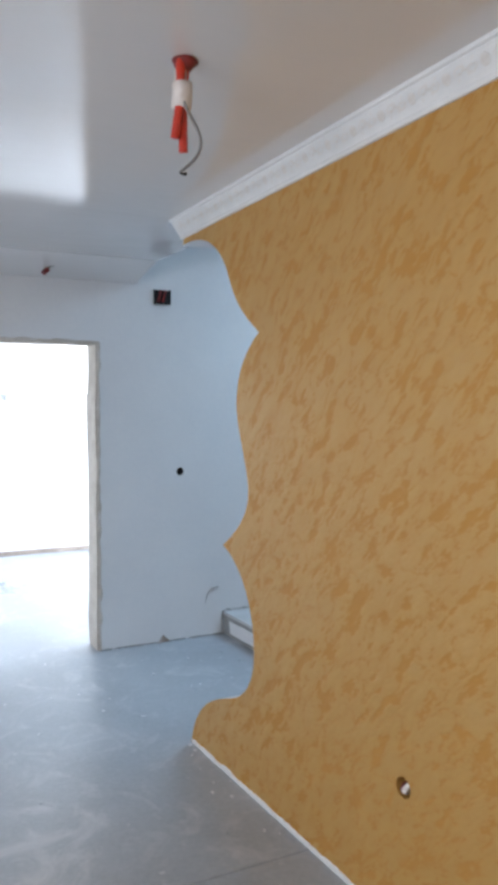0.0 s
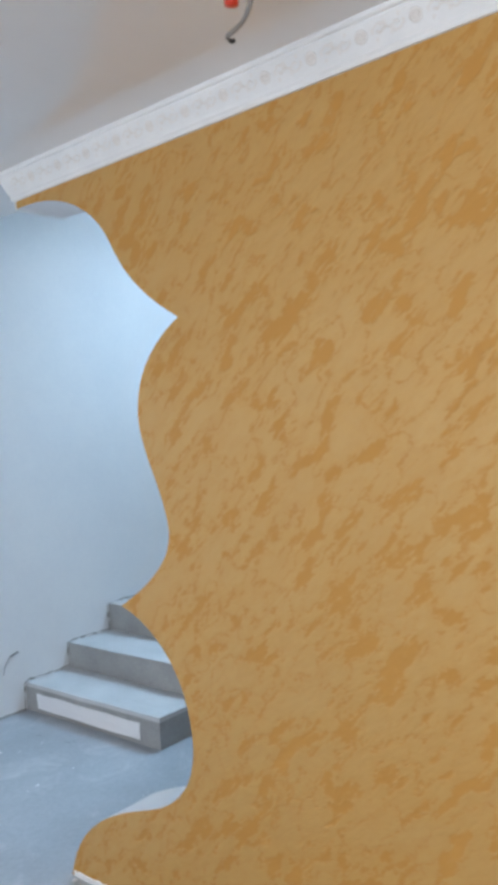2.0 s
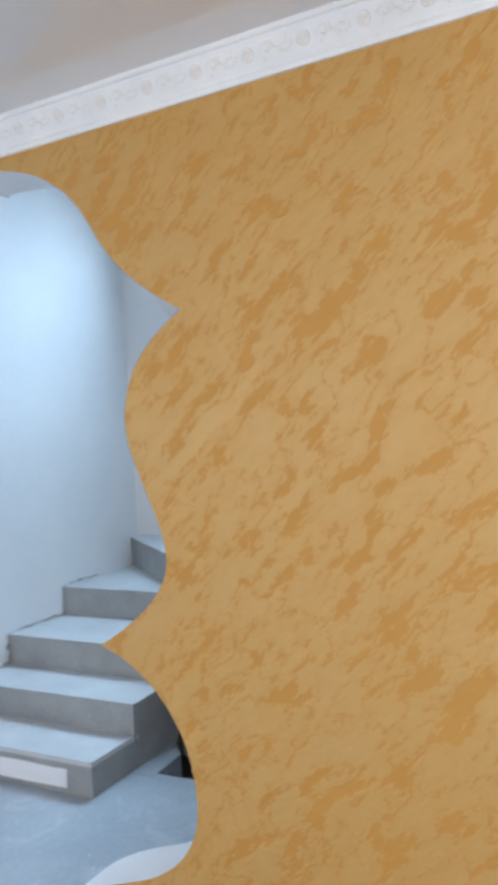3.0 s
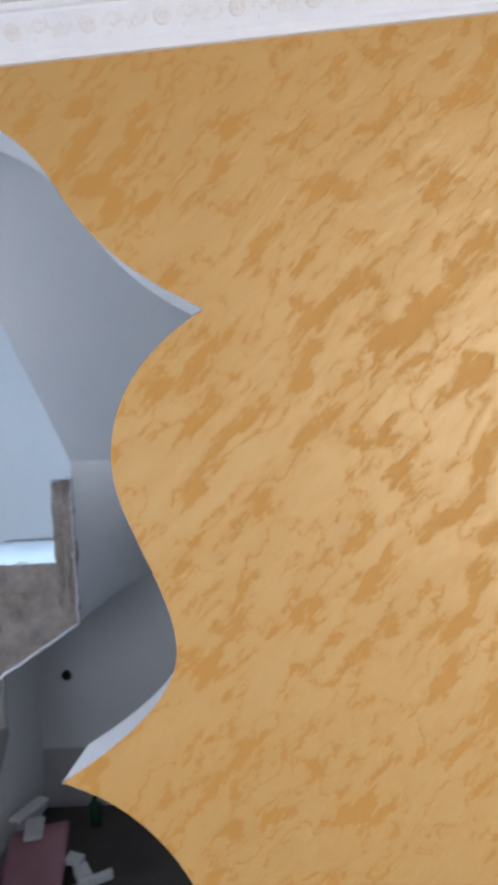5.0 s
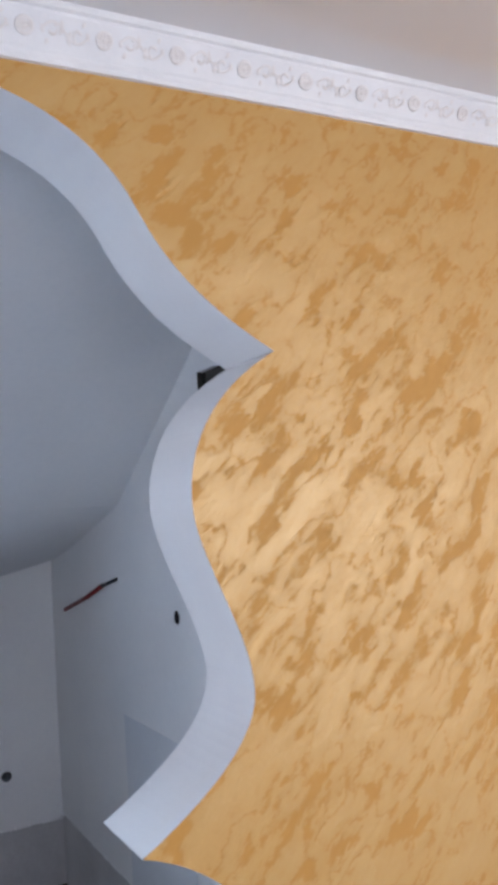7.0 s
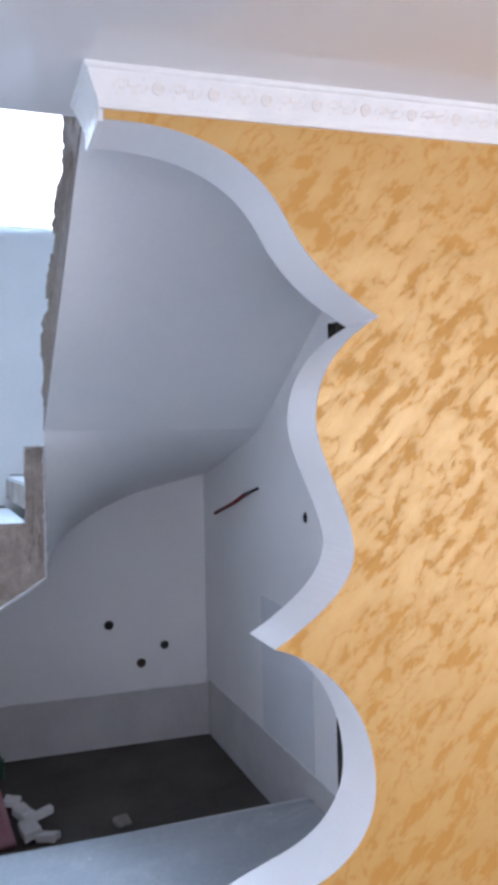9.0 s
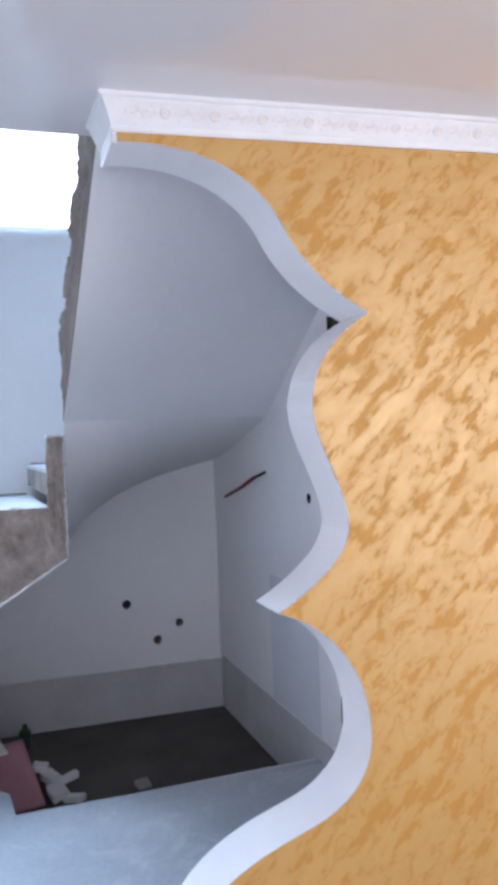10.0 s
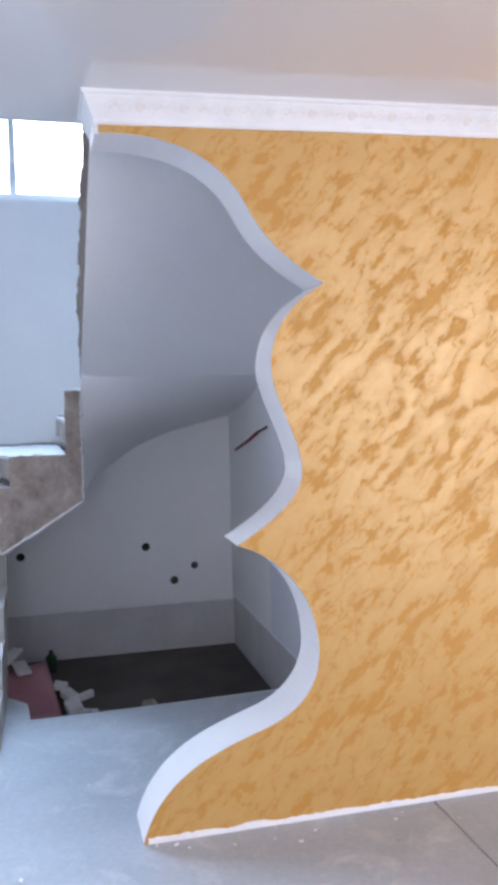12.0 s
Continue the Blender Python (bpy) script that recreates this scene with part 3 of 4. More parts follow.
bmesh.ops.subdivide_edges(bm, edges=bm.edges[:], cuts=11, use_grid_fill=True)
for v in bm.verts:
    d = noise.noise_vector(v.co * 11.0) * 0.5 + noise.noise_vector(v.co * 34.0) * 0.5
    foot = 1.735 + 0.605 * (AX - max(v.co.x, X0))
    lift = min(1.0, max(0.0, (v.co.z - foot - 0.02) / 0.10)) * min(1.0, max(0.0, (v.co.x - 0.33) / 0.06))
    v.co += Vector((d.x * 0.035 * lift, (d.y * 0.030 - 0.004) * lift, d.z * 0.050 * lift))
part("flight_cheek", bm, flight_mat, stair, "raw jagged concrete side of the upper flight")
part("riser", roughen(boxes((2.046, 2.053, 0.564, 0.676, 0.495, 0.765), (2.053, 2.195, 0.662, 0.676, 0.495, 0.765)), 0.003, 12.0, 5), step_cement, stair, "grey cement riser under the winding treads")
bm = boxes((0.994, 0.999, 0.61, 1.50, 0.026, 0.116))
part("riser_strip", roughen(roughen(bm, 0.004, 12.0, 8), 0.003, 40.0), primer, stair, "white painted strip on the first riser")

# ---- room beyond the doorway ----
structure(finish("floor_far_room", boxes((-3.2, 2.9, FAR_Y + 0.21, 5.57, -0.3, -0.004)), screed), "dusty pale screed floor of the next room", "floor")
structure(finish("ceiling_far_room", boxes((-3.2, 2.9, FAR_Y + 0.21, 5.77, CEIL, UPPER)), plaster), "white ceiling of the next room", "ceiling")
structure(finish("wall_far_room", boxes((-0.9, -0.1, 5.57, 5.77, -0.3, CEIL), (2.7, 2.9, 5.57, 5.77, -0.3, CEIL), (-0.1, 2.7, 5.57, 5.77, -0.3, 1.84), (-0.1, 2.7, 5.57, 5.77, 2.42, CEIL), (-3.2, -2.7, 5.57, 5.77, -0.3, CEIL), (-2.7, -0.9, 5.57, 5.77, -0.3, 0.8), (-2.7, -0.9, 5.57, 5.77, 2.3, CEIL)), plaster), "sunlit white wall of the next room", "wall")
structure(finish("wall_far_room_sides", boxes((-3.4, -3.2, FAR_Y + 0.21, 5.77, -0.3, UPPER), (2.9, 3.1, FAR_Y + 0.21, 2.8, -0.3, UPPER), (2.9, 3.1, 5.0, 5.77, -0.3, UPPER), (2.9, 3.1, 2.8, 5.0, -0.3, 0.75), (2.9, 3.1, 2.8, 5.0, 2.25, UPPER)), plaster), "white side walls of the next room", "wall")
for x0, x1 in ((0.19, 0.83), (0.94, 1.6)):
    structure(finish("wall_ledge", soft(boxes((x0, x1, 5.535, 5.568, 1.75, 1.825)), 0.006), foot_plaster), "grey plaster ledge along a white wall", "ledge")
# brownish strip that marks where the wall and floor meet
structure(finish("baseboard_far_room", roughen(boxes((-0.9, 2.9, 5.545, 5.569, -0.004, 0.045)), 0.006, 6.0, 12), cheek_mat), "thin brownish line at the foot of a white wall", "baseboard")

# ---- walls that close the place ----
# the opening at y 0.28 to 1.42 is made up for the fill lamp
structure(finish("wall_west", boxes((-4.8, -4.6, -6.7, FAR_Y + 0.21, -0.3, 0.85), (-4.8, -4.6, -6.7, FAR_Y + 0.21, 2.35, UPPER), (-4.8, -4.6, -6.7, -4.65, 0.85, 2.35), (-4.8, -4.6, -2.35, 0.28, 0.85, 2.35), (-4.8, -4.6, 1.42, FAR_Y + 0.21, 0.85, 2.35)), plaster), "white plastered wall with a wide window opening", "wall")
structure(finish("wall_south", boxes((-4.6, 1.1, -6.7, -6.5, -0.3, UPPER)), plaster), "white plastered wall", "wall")
structure(finish("wall_upper_west", boxes((-2.6, -2.4, -1.3, FAR_Y + 0.21, UPPER, 5.4), (-2.4, 0.2, -1.32, -1.12, UPPER, 5.4)), plaster), "white wall of the upper landing", "wall")
structure(finish("ceiling_upper", boxes((-2.6, BACK_X + 0.22, -1.4, FAR_Y + 0.21, 5.4, 5.6)), plaster), "white ceiling over the stairwell", "ceiling")
bm = bmesh.new()
bmesh.ops.create_grid(bm, x_segments=8, y_segments=8, size=400)
g = structure(finish("ground", bm, ground_mat), "dry bare earth outside", "ground")
g.location.z = -0.45

# ---- cornice ----
cornice = tagged(new("cornice"), "white moulded gypsum cornice with rosettes and scrolls", "cornice", "", "structure")
PROFILE = [(0.0, 2.548), (0.010, 2.548), (0.014, 2.556), (0.014, 2.566), (0.018, 2.572), (0.026, 2.590), (0.036, 2.612), (0.044, 2.628), (0.044, 2.634), (0.052, 2.637), (0.055, 2.643), (0.055, 2.6495), (0.0, 2.6495)]
bm = bmesh.new()
st = [[bm.verts.new((-d, -6.49, z + 6.49 * RISE)) for d, z in PROFILE], [bm.verts.new((-d, d, z)) for d, z in PROFILE], [bm.verts.new((WALL_T + 0.012, d, z)) for d, z in PROFILE]]
for u, v in zip(st, st[1:]):
    for i in range(len(PROFILE) - 1):
        bm.faces.new((u[i], u[i + 1], v[i + 1], v[i]))
for u in (st[0], st[2]):
    bm.faces.new(u)
part("moulding", bm, cornice_mat, cornice)
part("return_cap", soft(boxes((0.002, WALL_T + 0.012, -0.002, 0.013, 2.516, 2.56)), 0.002, 1), cornice_mat, cornice)


def rosette_mesh():
    """A ring of small petals round a raised button."""
    bm = bmesh.new()
    ring = [(0.0145 * math.cos(a * math.pi / 12), 0.0145 * math.sin(a * math.pi / 12), 0.0035) for a in range(25)]
    tube(bm, ring, 0.0034, 6)
    for k in range(9):
        a = k * math.pi * 2 / 9
        c, s_ = math.cos(a), math.sin(a)
        tube(bm, [(c * 0.006, s_ * 0.006, 0.002), (c * 0.010, s_ * 0.010, 0.004), (c * 0.0145, s_ * 0.0145, 0.002)], 0.0030, 6)
    bmesh.ops.create_uvsphere(bm, u_segments=10, v_segments=6, radius=0.0062, matrix=Matrix.Translation((0, 0, 0.003)))
    return bm


def leaf(bm, x, y, a, length, width):
    """A small pointed leaf lying on the face."""
    m = Matrix.Translation((x, y, 0.001)) @ Matrix.Rotation(a, 4, "Z")
    tip, root = bm.verts.new(m @ Vector((length, 0, 0))), bm.verts.new(m @ Vector((0, 0, 0)))
    up, dn = bm.verts.new(m @ Vector((length * 0.45, width, 0))), bm.verts.new(m @ Vector((length * 0.45, -width, 0)))
    top = bm.verts.new(m @ Vector((length * 0.45, 0, 0.007)))
    for q in ((root, dn, top), (dn, tip, top), (tip, up, top), (up, root, top)):
        bm.faces.new(q)


def scroll_mesh():
    """A wavy stem with curled ends and small leaves on both sides."""
    bm = bmesh.new()
    stem = [(-0.046 + 0.092 * i / 20, 0.011 * math.sin(i / 20 * 2 * math.pi), 0.0015) for i in range(21)]
    tube(bm, stem, 0.0020, 6)
    for sgn in (1, -1):
        pts = []
        for i in range(13):
            t = i / 12
            a, r = 0.5 + 4.4 * t, 0.0105 * (1 - 0.72 * t)
            pts.append((sgn * (0.022 + r * math.cos(a)), sgn * (-0.004 + r * math.sin(a)), 0.002))
        tube(bm, pts, 0.0026, 6, 0.0012)
    for x, y, a, n_, w in ((-0.040, -0.006, 2.2, 0.014, 0.0042), (-0.031, -0.010, -2.2, 0.012, 0.004), (-0.012, -0.004, 1.0, 0.015, 0.0042), (-0.004, 0.002, 2.0, 0.016, 0.0045),
                           (0.004, -0.002, -1.1, 0.016, 0.0045), (0.012, 0.004, -2.1, 0.015, 0.0042), (0.031, 0.010, 0.9, 0.012, 0.004), (0.040, 0.006, -0.9, 0.014, 0.0042)):
        leaf(bm, x, y, a, n_, w)
    bmesh.ops.scale(bm, vec=(1.0, 1.4, 1.1), verts=bm.verts)
    return bm


proto_r = finish("rosette", rosette_mesh(), relief_mat, cornice, "beige-dusted moulded rosette", True)
proto_s = finish("scroll", scroll_mesh(), relief_mat, cornice, "fine moulded leaf scroll", True)
face = Matrix(((0, -0.42, -0.907, 0), (-1, 0, 0, 0), (0, 0.907, -0.42, 0), (0, 0, 0, 1)))
k = 0
y = -0.61 + 3 * 0.1545
lead = new("scroll", proto_s.data)
lead.parent = cornice
lead["label"] = proto_s["label"]
lead.matrix_basis = Matrix.Translation((-0.0325, -0.07, 2.6035)) @ face @ Matrix.Diagonal((1.0, 1.0, 0.32, 1))
while y > -4.6:
    for proto, yy in ((proto_r, y), (proto_s, y - 0.07725)):
        ob = proto if k == 0 else new(proto.name.split(".")[0], proto.data)
        ob.parent = cornice
        if k:
            ob["label"] = proto["label"]
        ob.matrix_basis = Matrix.Translation((-0.0325, yy, 2.602 - RISE * yy)) @ face @ Matrix.Diagonal((1.0, 1.0, 0.32, 1))
    k += 1
    y -= 0.1545

# ---- unpainted strip at the foot of the ochre wall ----
bm = bmesh.new()
strip = []
for i in range(401):
    y = -0.10 - i * 0.016
    h = 0.020 + 0.010 * noise.noise((0, y * 9, 0)) + 0.007 * noise.noise((3, y * 40, 0))
    strip.append((bm.verts.new((-0.0035, y, 0.0005)), bm.verts.new((-0.0035, y, h)), bm.verts.new((-0.0002, y, h + 0.002))))
for u, v in zip(strip, strip[1:]):
    bm.faces.new((u[0], u[1], v[1], v[0]))
    bm.faces.new((u[1], u[2], v[2], v[1]))
structure(finish("plaster_strip", bm, primer), "ragged unpainted white strip along the wall foot", "trim")

# ---- pipe holes ----


def cup(name, c, axis, r, mat, label, depth=0.055):
    bm = bmesh.new()
    a = Vector(axis).normalized()
    c = Vector(c)
    tube(bm, [c + a * 0.001, c + a * depth], r * 0.985, 20, caps=False)
    tube(bm, [c + a * 0.001, c + a * depth], r * 0.86, 20, caps=False)
    tube(bm, [c + a * (depth - 0.004), c + a * depth], r * 0.98, 20)
    return tagged(finish(name, bm, mat, None, "", True), label, "pipe")


for c, r, mt in HOLES:
    cup("pipe_outlet", c, (1, 0, 0), r, mt, "dark round pipe outlet set in a plaster wall")
cup("pipe_outlet", (0.652, FAR_Y, 1.231), (0, 1, 0), 0.028, dark_hole, "dark round hole in the white wall")
cup("pipe_outlet", (1.338, SIDE_Y, 1.308), (0, -1, 0), 0.026, dark_hole, "dark round hole in the nook side wall", 0.035)
sockb = tagged(new("socket_hole"), "open round socket hole with loose wires in the ochre wall", "socket")
part("back_box", tube(bmesh.new(), [(0.060, SOCK[1], SOCK[2]), (0.066, SOCK[1], SOCK[2])], 0.035, 20), dark_hole, sockb)
bm = bmesh.new()
tube(bm, [(0.055, -1.80, 0.505), (0.02, -1.800, 0.49), (0.004, -1.793, 0.472), (0.02, -1.785, 0.463)], 0.011, 8)
part("wire", bm, white_tape, sockb, "white taped wire ends", True)
bm = bmesh.new()
tube(bm, [(0.055, -1.775, 0.49), (0.015, -1.777, 0.488), (0.006, -1.779, 0.468)], 0.006, 8)
part("wire", bm, dark_red, sockb, "dark red wire", True)

# ---- hanging conduits on the ceiling ----
con = new("ceiling_conduit")
con.location = (0.032, 0.072, 0.036)
con = tagged(con, "red taped conduits hanging from the ceiling with a grey cable", "conduit")
CX, CY = -0.745, -1.755


def ribbed(pts, r, k):
    bm = bmesh.new()
    out = []
    for i in range(k + 1):
        t = i / k * (len(pts) - 1)
        j = min(int(t), len(pts) - 2)
        out.append(tuple(a + (b - a) * (t - j) for a, b in zip(pts[j], pts[j + 1])))
    tube(bm, out, r, 12)
    for n_, v in enumerate(bm.verts):
        ring = n_ // 12
        c = Vector(out[ring])
        v.co = c + (v.co - c) * (1.0 if ring % 2 else 0.9)
    return bm


part("conduit", ribbed([(CX + 0.006, CY, CEIL), (CX, CY + 0.004, 2.52), (CX + 0.004, CY + 0.01, 2.398)], 0.0135, 44), red_tube, con, "", True)
part("conduit", ribbed([(CX - 0.012, CY - 0.012, CEIL), (CX - 0.012, CY - 0.008, 2.53), (CX - 0.024, CY + 0.004, 2.432)], 0.0140, 40), red_tube, con, "", True)
part("tape", tube(bmesh.new(), [(CX - 0.004, CY - 0.003, 2.585), (CX - 0.004, CY - 0.003, 2.555), (CX - 0.009, CY - 0.006, 2.515)], 0.0285, 12), white_tape, con, "white tape wound round the tubes", True)
part("tape", tube(bmesh.new(), [(CX - 0.008, CY - 0.004, 2.618), (CX - 0.010, CY - 0.004, 2.592)], 0.0165, 12), white_tape, con, "", True)
part("collar", tube(bmesh.new(), [(CX + 0.004, CY, 2.651), (CX + 0.002, CY, 2.640), (CX, CY, 2.622)], 0.041, 14, 0.021), dark_red, con, "dark red flared collar", True)
cable = bezier((CX - 0.012, CY - 0.03, 2.525), (CX + 0.012, CY - 0.03, 2.47), (CX + 0.085, CY + 0.01, 2.45), (CX + 0.045, CY + 0.015, 2.39), 14) + bezier((CX + 0.045, CY + 0.015, 2.39), (CX + 0.03, CY + 0.015, 2.37), (CX + 0.01, CY + 0.02, 2.355), (CX - 0.005, CY + 0.02, 2.342), 9)
part("cable", tube(bmesh.new(), cable, 0.0048, 8), grey_cable, con, "thin grey cable", True)

part("wire_end", tube(bmesh.new(), [(CX - 0.003, CY + 0.02, 2.343), (CX + 0.008, CY + 0.022, 2.341), (CX + 0.018, CY + 0.022, 2.343)], 0.0025, 6, 0.005), dark_hole, con, "black bare wire end")
con2 = tagged(new("ceiling_wire"), "short red conduit end on a wire from the ceiling", "wire")
part("wire", tube(bmesh.new(), [(-0.225, 1.42, 2.607), (-0.27, 1.42, 2.608), (-0.32, 1.41, 2.595), (-0.345, 1.40, 2.575)], 0.006, 8), grey_cable, con2)
part("conduit", tube(bmesh.new(), [(-0.338, 1.40, 2.575), (-0.372, 1.395, 2.545)], 0.016, 10), dark_red, con2)

# ---- junction box in the far wall ----
jb = tagged(new("junction_box"), "junction box with red tubes, its open recess a flat dark plate", "junction box")
# flat plate coloured near black for the shade inside the open box
part("box", boxes((0.462, 0.575, FAR_Y - 0.004, FAR_Y - 0.001, 2.425, 2.520)), dark_hole, jb)
part("rim", boxes((0.456, 0.462, FAR_Y - 0.014, FAR_Y - 0.001, 2.420, 2.525), (0.575, 0.581, FAR_Y - 0.014, FAR_Y - 0.001, 2.420, 2.525), (0.462, 0.575, FAR_Y - 0.014, FAR_Y - 0.001, 2.419, 2.425)), dark_hole, jb)
for x in (0.495, 0.530):
    part("tube", tube(bmesh.new(), [(x + 0.012, FAR_Y - 0.010, 2.518), (x, FAR_Y - 0.016, 2.47), (x - 0.008, FAR_Y - 0.010, 2.435)], 0.011, 8), dark_red, jb, "", True)

# ---- chipped plaster on the far wall ----
chip = tagged(finish("plaster_chip", prism(bmesh.new(), [(0.485, FAR_Y - 0.012), (0.515, FAR_Y - 0.007), (0.56, FAR_Y - 0.010), (0.56, FAR_Y - 0.0005), (0.515, FAR_Y - 0.0005), (0.485, FAR_Y - 0.0005)], [0.006, 0.052, 0.010, 0.010, 0.056, 0.006], [0.0] * 6), cheek_mat), "small grey chip in the plaster at the wall foot", "chip", "", "structure")
bm = bmesh.new()
tube(bm, [(0.955, FAR_Y - 0.004, 0.362), (0.91, FAR_Y - 0.010, 0.352), (0.895, FAR_Y - 0.006, 0.348)], 0.005, 6)
# hair-thin lower strand shaped as the faint shadow under the wire
tube(bm, [(0.895, FAR_Y - 0.004, 0.348), (0.86, FAR_Y - 0.004, 0.30), (0.85, FAR_Y - 0.003, 0.25)], 0.0018, 6)
tagged(finish("wall_wire", bm, grey_cable, None, "", True), "thin dark wire on the white wall, with a strand for its shadow", "wire")

# ---- red wire on the nook side wall ----
nw = tagged(new("nook_wire"), "red wire sleeve poking out of the nook wall", "wire")
part("sleeve", tube(bmesh.new(), [(2.62, SIDE_Y + 0.05, 1.245), (2.30, SIDE_Y + 0.035, 1.325), (2.12, SIDE_Y + 0.02, 1.385)], 0.011, 8), dark_red, nw, "", True)
part("wire", tube(bmesh.new(), [(2.12, SIDE_Y + 0.02, 1.385), (2.05, SIDE_Y + 0.012, 1.40), (1.965, SIDE_Y + 0.004, 1.42)], 0.008, 8), dark_hole, nw, "", True)

# ---- block wall in the cavity, backing near black for the shade ----
blocks = structure(finish("wall_block", boxes((1.085, 1.18, -2.4, SIDE_Y - 0.021, 0.0, CEIL - 0.002)), cavity_shade), "bare cement block wall inside the cavity, coloured dark for its shade", "wall")
bme = boxes((-0.02, 0.02, -0.19, 0.19, -0.09, 0.09))
roughen(bme, 0.006, 14.0, 2)
proto = finish("block", bme, block_mat, blocks)
proto.location = (1.068, -1.35, 0.10)
for row in range(12):
    for col in range(3):
        if row == col == 0:
            continue
        ob = new("block", proto.data)
        ob.parent = blocks
        ob.location = (1.068, -1.35 - col * 0.40 - (0.2 if row % 2 else 0.0) + (0.0 if col or not row % 2 else 0.0), 0.10 + row * 0.20)

# ---- rubble in the nook ----
bm = bmesh.new()
c = [Vector(p) for p in ((2.37, 0.52, -0.07), (2.40, 0.25, -0.04), (1.88, 0.17, -0.205), (1.82, 0.46, -0.205))]
up = (c[1] - c[0]).cross(c[2] - c[0]).normalized()
up = up if up.z > 0 else -up
rows = []
for i in range(9):
    a, b2 = c[0].lerp(c[3], i / 8), c[1].lerp(c[2], i / 8)
    rows.append([a.lerp(b2, j / 8) + up * (0.012 * noise.noise((i * 0.4, j * 0.4, 2.0))) for j in range(9)])
for off in (0.0, -0.035):
    g2 = [[bm.verts.new(p + up * off) for p in r] for r in rows]
    for i in range(8):
        for j in range(8):
            bm.faces.new((g2[i][j], g2[i + 1][j], g2[i + 1][j + 1], g2[i][j + 1]))
    if off == 0.0:
        top = g2
rim = [(0, j) for j in range(8)] + [(i, 8) for i in range(8)] + [(8, 8 - j) for j in range(8)] + [(8 - i, 0) for i in range(8)]
for (i, j), (p, q) in zip(rim, rim[1:] + rim[:1]):
    bm.faces.new((top[i][j], top[p][q], g2[p][q], g2[i][j]))
pink = tagged(finish("pink_board", bm, pink_card, None, "", True), "pink insulation board leaning on rubble in the nook", "board")
bm = boxes((2.05, 2.36, 0.26, 0.48, NOOK_Z, -0.205))
tagged(finish("rubble_block", roughen(soft(bm, 0.012), 0.010, 9.0, 2), block_mat), "broken cement block lying under the pink board", "block")
random.seed(4)
SCRAPS = [((2.15, 0.12, -0.185), 0.10, 0.07, 0.05, 30), ((2.11, 0.05, -0.19), 0.16, 0.045, 0.04, -70), ((1.97, 0.10, -0.195), 0.14, 0.09, 0.05, 10), ((1.90, 0.02, -0.215), 0.10, 0.07, 0.04, 60),
          ((2.47, 0.47, -0.01), 0.24, 0.07, 0.022, -22), ((2.33, 0.40, -0.045), 0.20, 0.09, 0.02, 14), ((2.20, 0.17, -0.14), 0.08, 0.06, 0.04, 80)]
for (x, y, z), lx, ly, lz, a in SCRAPS:
    bm = boxes((-lx / 2, lx / 2, -ly / 2, ly / 2, -lz / 2, lz / 2))
    roughen(soft(bm, 0.006, 1), 0.006, 17.0 + a * 0.1, 1)
    ob = finish("foam_scrap", bm, foam)
    ob.matrix_world = pose(x, y, z, random.uniform(-12, 12), random.uniform(-10, 10), a)
    tagged(ob, "broken white foam scrap lying among the rubble", "foam scrap", "foam scraps in the nook")
# ragged dark green object, simplified to a bottle shape
bot = tagged(new("plastic_bottle"), "dark green object on the bare slab, built in a bottle shape", "bottle")
bot.location, bot.scale = (2.81, 0.22, NOOK_Z), (1.0, 1.0, 0.72)
part("body", tube(bmesh.new(), [(0, 0, 0.0), (0, 0, 0.012), (0, 0, 0.13), (0, 0, 0.15)], 0.038, 14), green_plastic, bot, "", True)
part("neck", tube(bmesh.new(), [(0, 0, 0.148), (0, 0, 0.17), (0, 0, 0.19)], 0.030, 12, 0.013), green_plastic, bot, "", True)
part("cap", tube(bmesh.new(), [(0, 0, 0.19), (0, 0, 0.205)], 0.015, 12), dark_hole, bot)
bm = bmesh.new()
bmesh.ops.create_icosphere(bm, subdivisions=3, radius=0.05, matrix=Matrix.Diagonal((1.2, 0.9, 0.45, 1)))
ob = finish("stone", roughen(bm, 0.012, 22.0), stone_mat, None, "", True)
ob.location = (1.96, -0.351, NOOK_Z + 0.017)
tagged(ob, "pale flat stone lying on the dark slab", "stone")

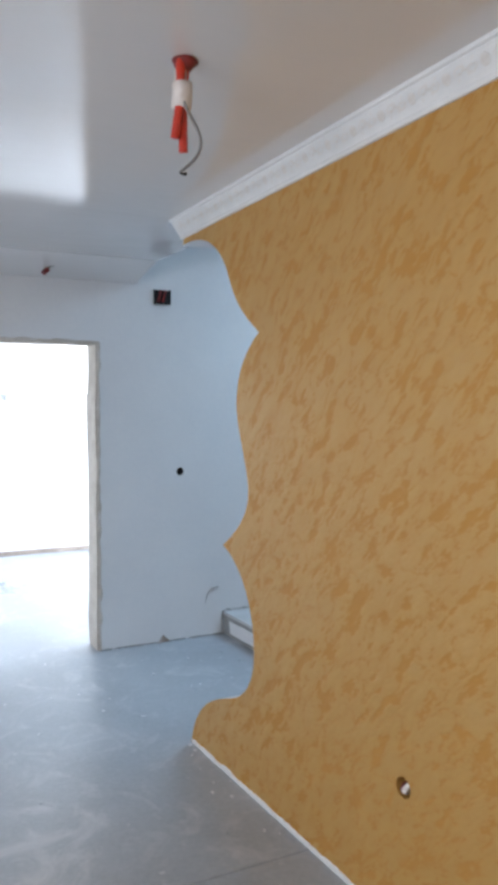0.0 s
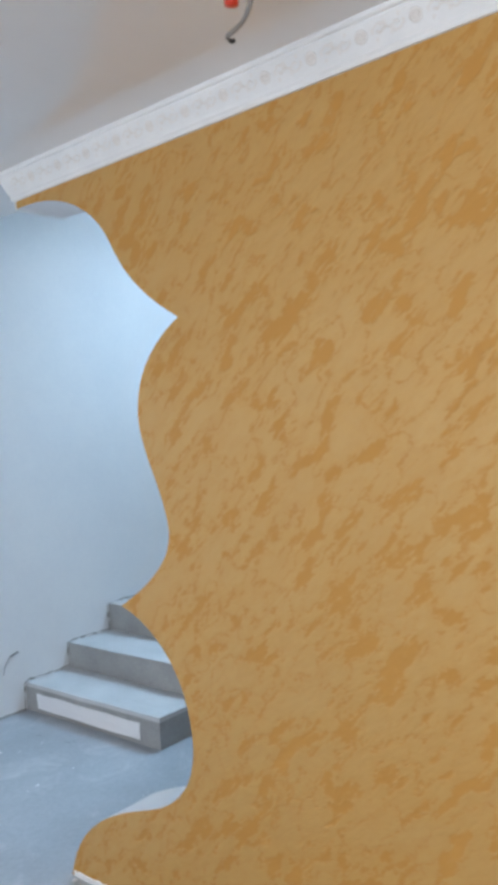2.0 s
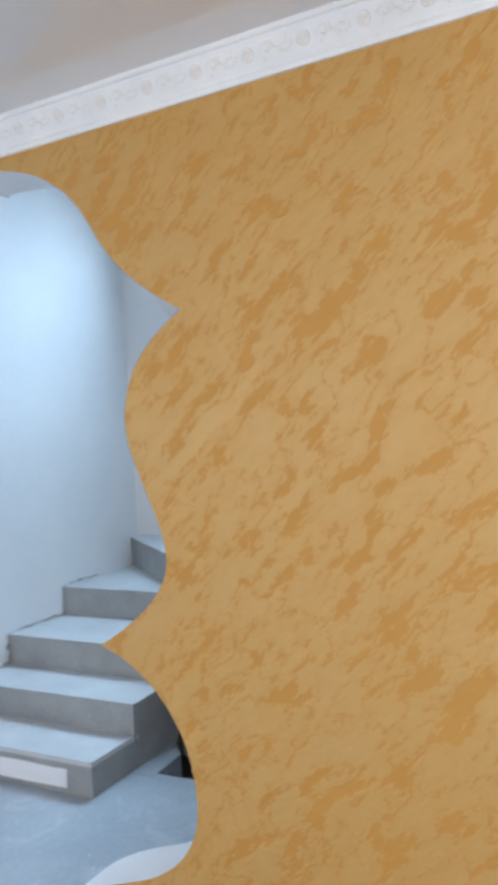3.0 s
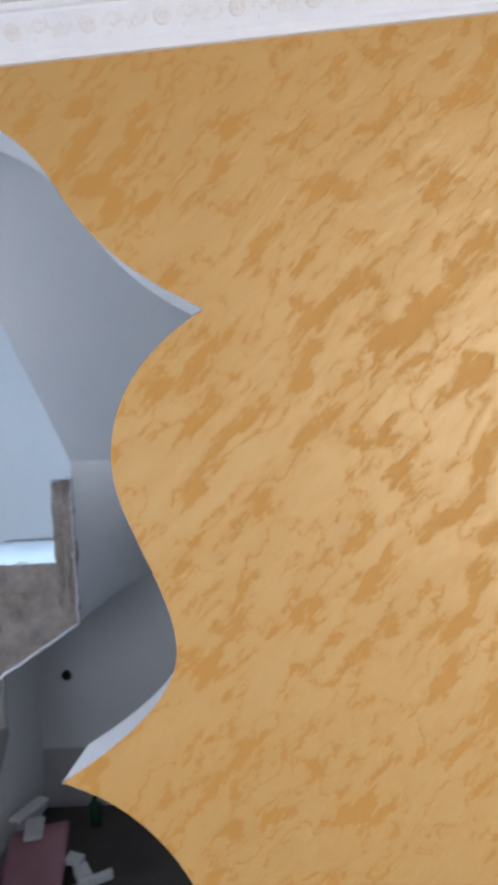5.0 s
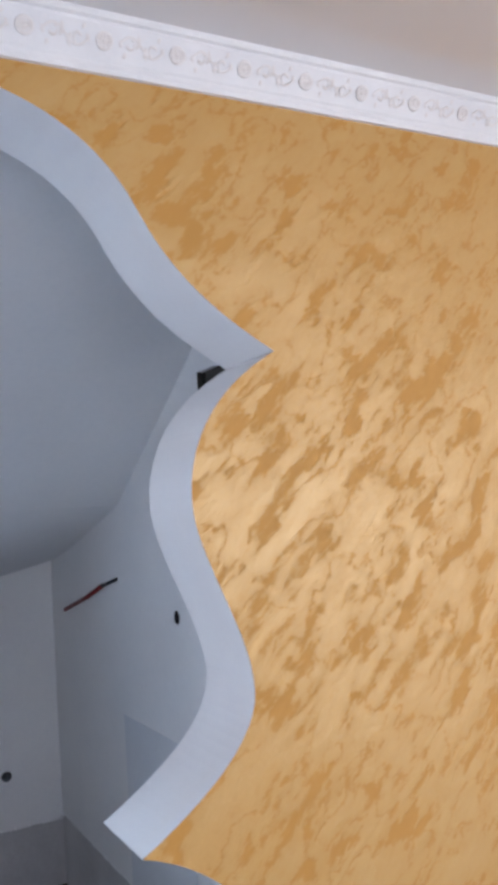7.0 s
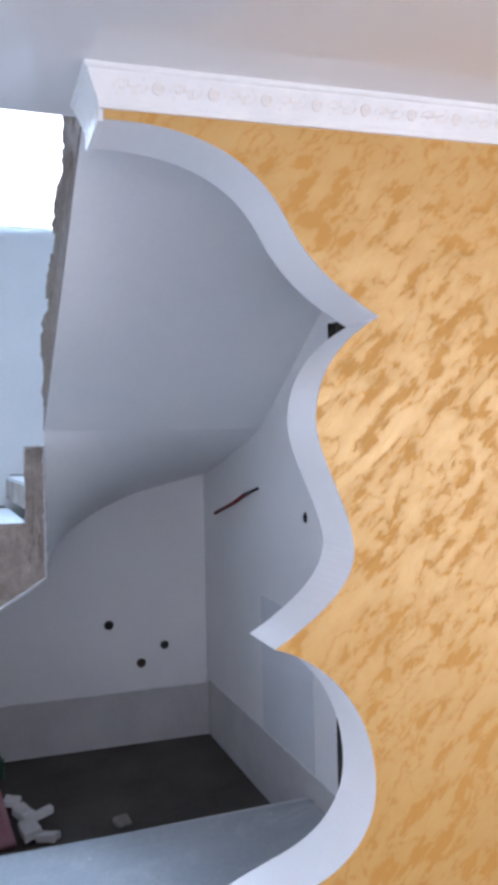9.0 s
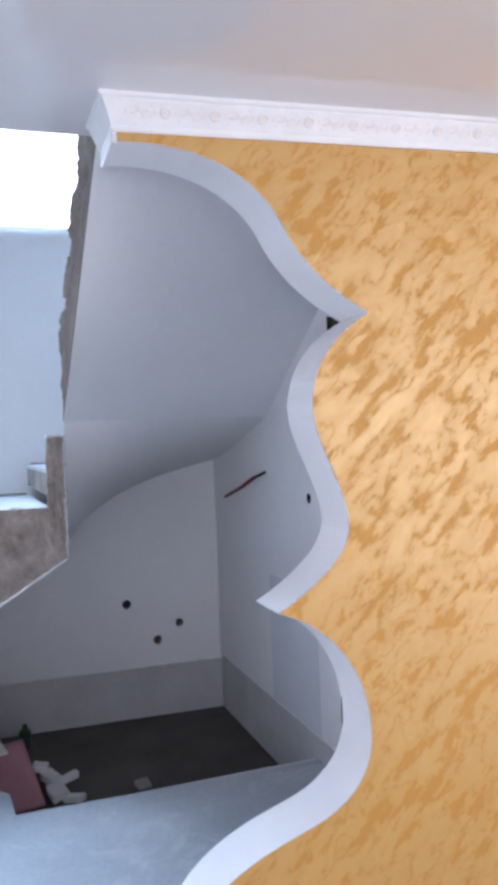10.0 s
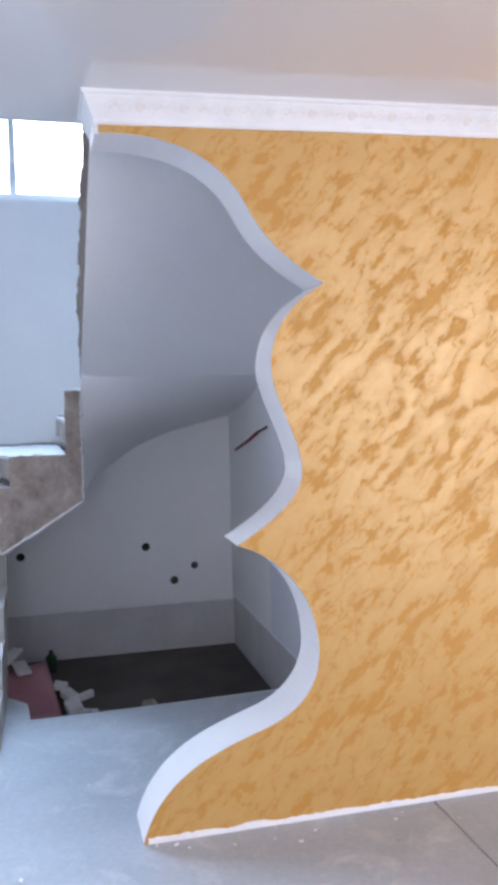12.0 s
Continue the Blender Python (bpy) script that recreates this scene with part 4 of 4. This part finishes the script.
# ---- cement smears where the steps meet the wall ----
random.seed(9)
bm = bmesh.new()
for i in range(4):
    z0, z1, x0 = (TREADS[i - 1] if i else 0.0), TREADS[i], NOSE_X[i]
    x1 = NOSE_X[i + 1] if i < 3 else 2.6
    pts = [(x0 - 0.012, FAR_Y - 0.001, z0 + (z1 - z0) * t) for t in np.linspace(0.0, 1.0, 7)]
    pts += [(x0 + (x1 - x0) * t, FAR_Y - 0.001, z1 + 0.010) for t in np.linspace(0.08, 0.95, 10)]
    pts = [(x + 0.010 * noise.noise((x * 31, z * 29, 1)), y, z + 0.012 * noise.noise((x * 27, z * 33, 5))) for x, y, z in pts]
    for j in range(len(pts) - 1):
        tube(bm, pts[j:j + 2], max(0.0015, 0.003 + 0.011 * noise.noise((j * 0.8, i * 3.1, 2))), 6)
pts = [(0.06 + 0.93 * i / 40, FAR_Y - 0.002, 0.003 + 0.004 * noise.noise((i * 0.9, 2, 8))) for i in range(41)]
for j in range(40):
    tube(bm, pts[j:j + 2], max(0.0015, 0.004 + 0.009 * noise.noise((j * 0.55, 7.3, 2)) + 0.004 * (j > 28)), 6)
tagged(finish("cement_smear", bm, step_cement, None, "", True), "ragged grey cement smear along the steps on the white wall", "smear", "", "structure")

# ---- dirt line of cement along the winding treads ----
bm = bmesh.new()
for y0, y1, z in ((0.14, 0.72, 1.306), (-0.2, 0.11, 1.498), (0.78, 1.13, 1.131)):
    k = int((y1 - y0) / 0.02)
    pts = [(BACK_X - 0.001, y0 + (y1 - y0) * i / k, z + 0.006 + 0.007 * noise.noise((0, i * 0.45, z * 9))) for i in range(k + 1)]
    tube(bm, pts, 0.008, 6, 0.004)
tagged(finish("cement_smear", bm, concrete, None, "", True), "ragged grey cement line on the wall above the treads", "smear", "", "structure")

# ---- crumbs of plaster on the screed ----
random.seed(21)
bm = bmesh.new()
for i in range(34):
    if i < 14:
        x, y = -0.02 - abs(random.gauss(0, 0.09)), random.uniform(-2.6, -0.12)
    else:
        x, y = random.uniform(-1.2, 0.85), random.uniform(-0.1, 1.5)
    r = random.uniform(0.003, 0.009)
    turn_by = Matrix.Rotation(random.uniform(0, 3), 4, "Z")
    bmesh.ops.create_icosphere(bm, subdivisions=1, radius=r, matrix=Matrix.Translation((x, y, r * 0.3)) @ turn_by @ Matrix.Diagonal((1.6, 0.9, 0.4, 1)))
tagged(finish("plaster_crumbs", bm, primer), "white plaster crumbs and paint specks on the screed", "crumbs", "", "stuff")
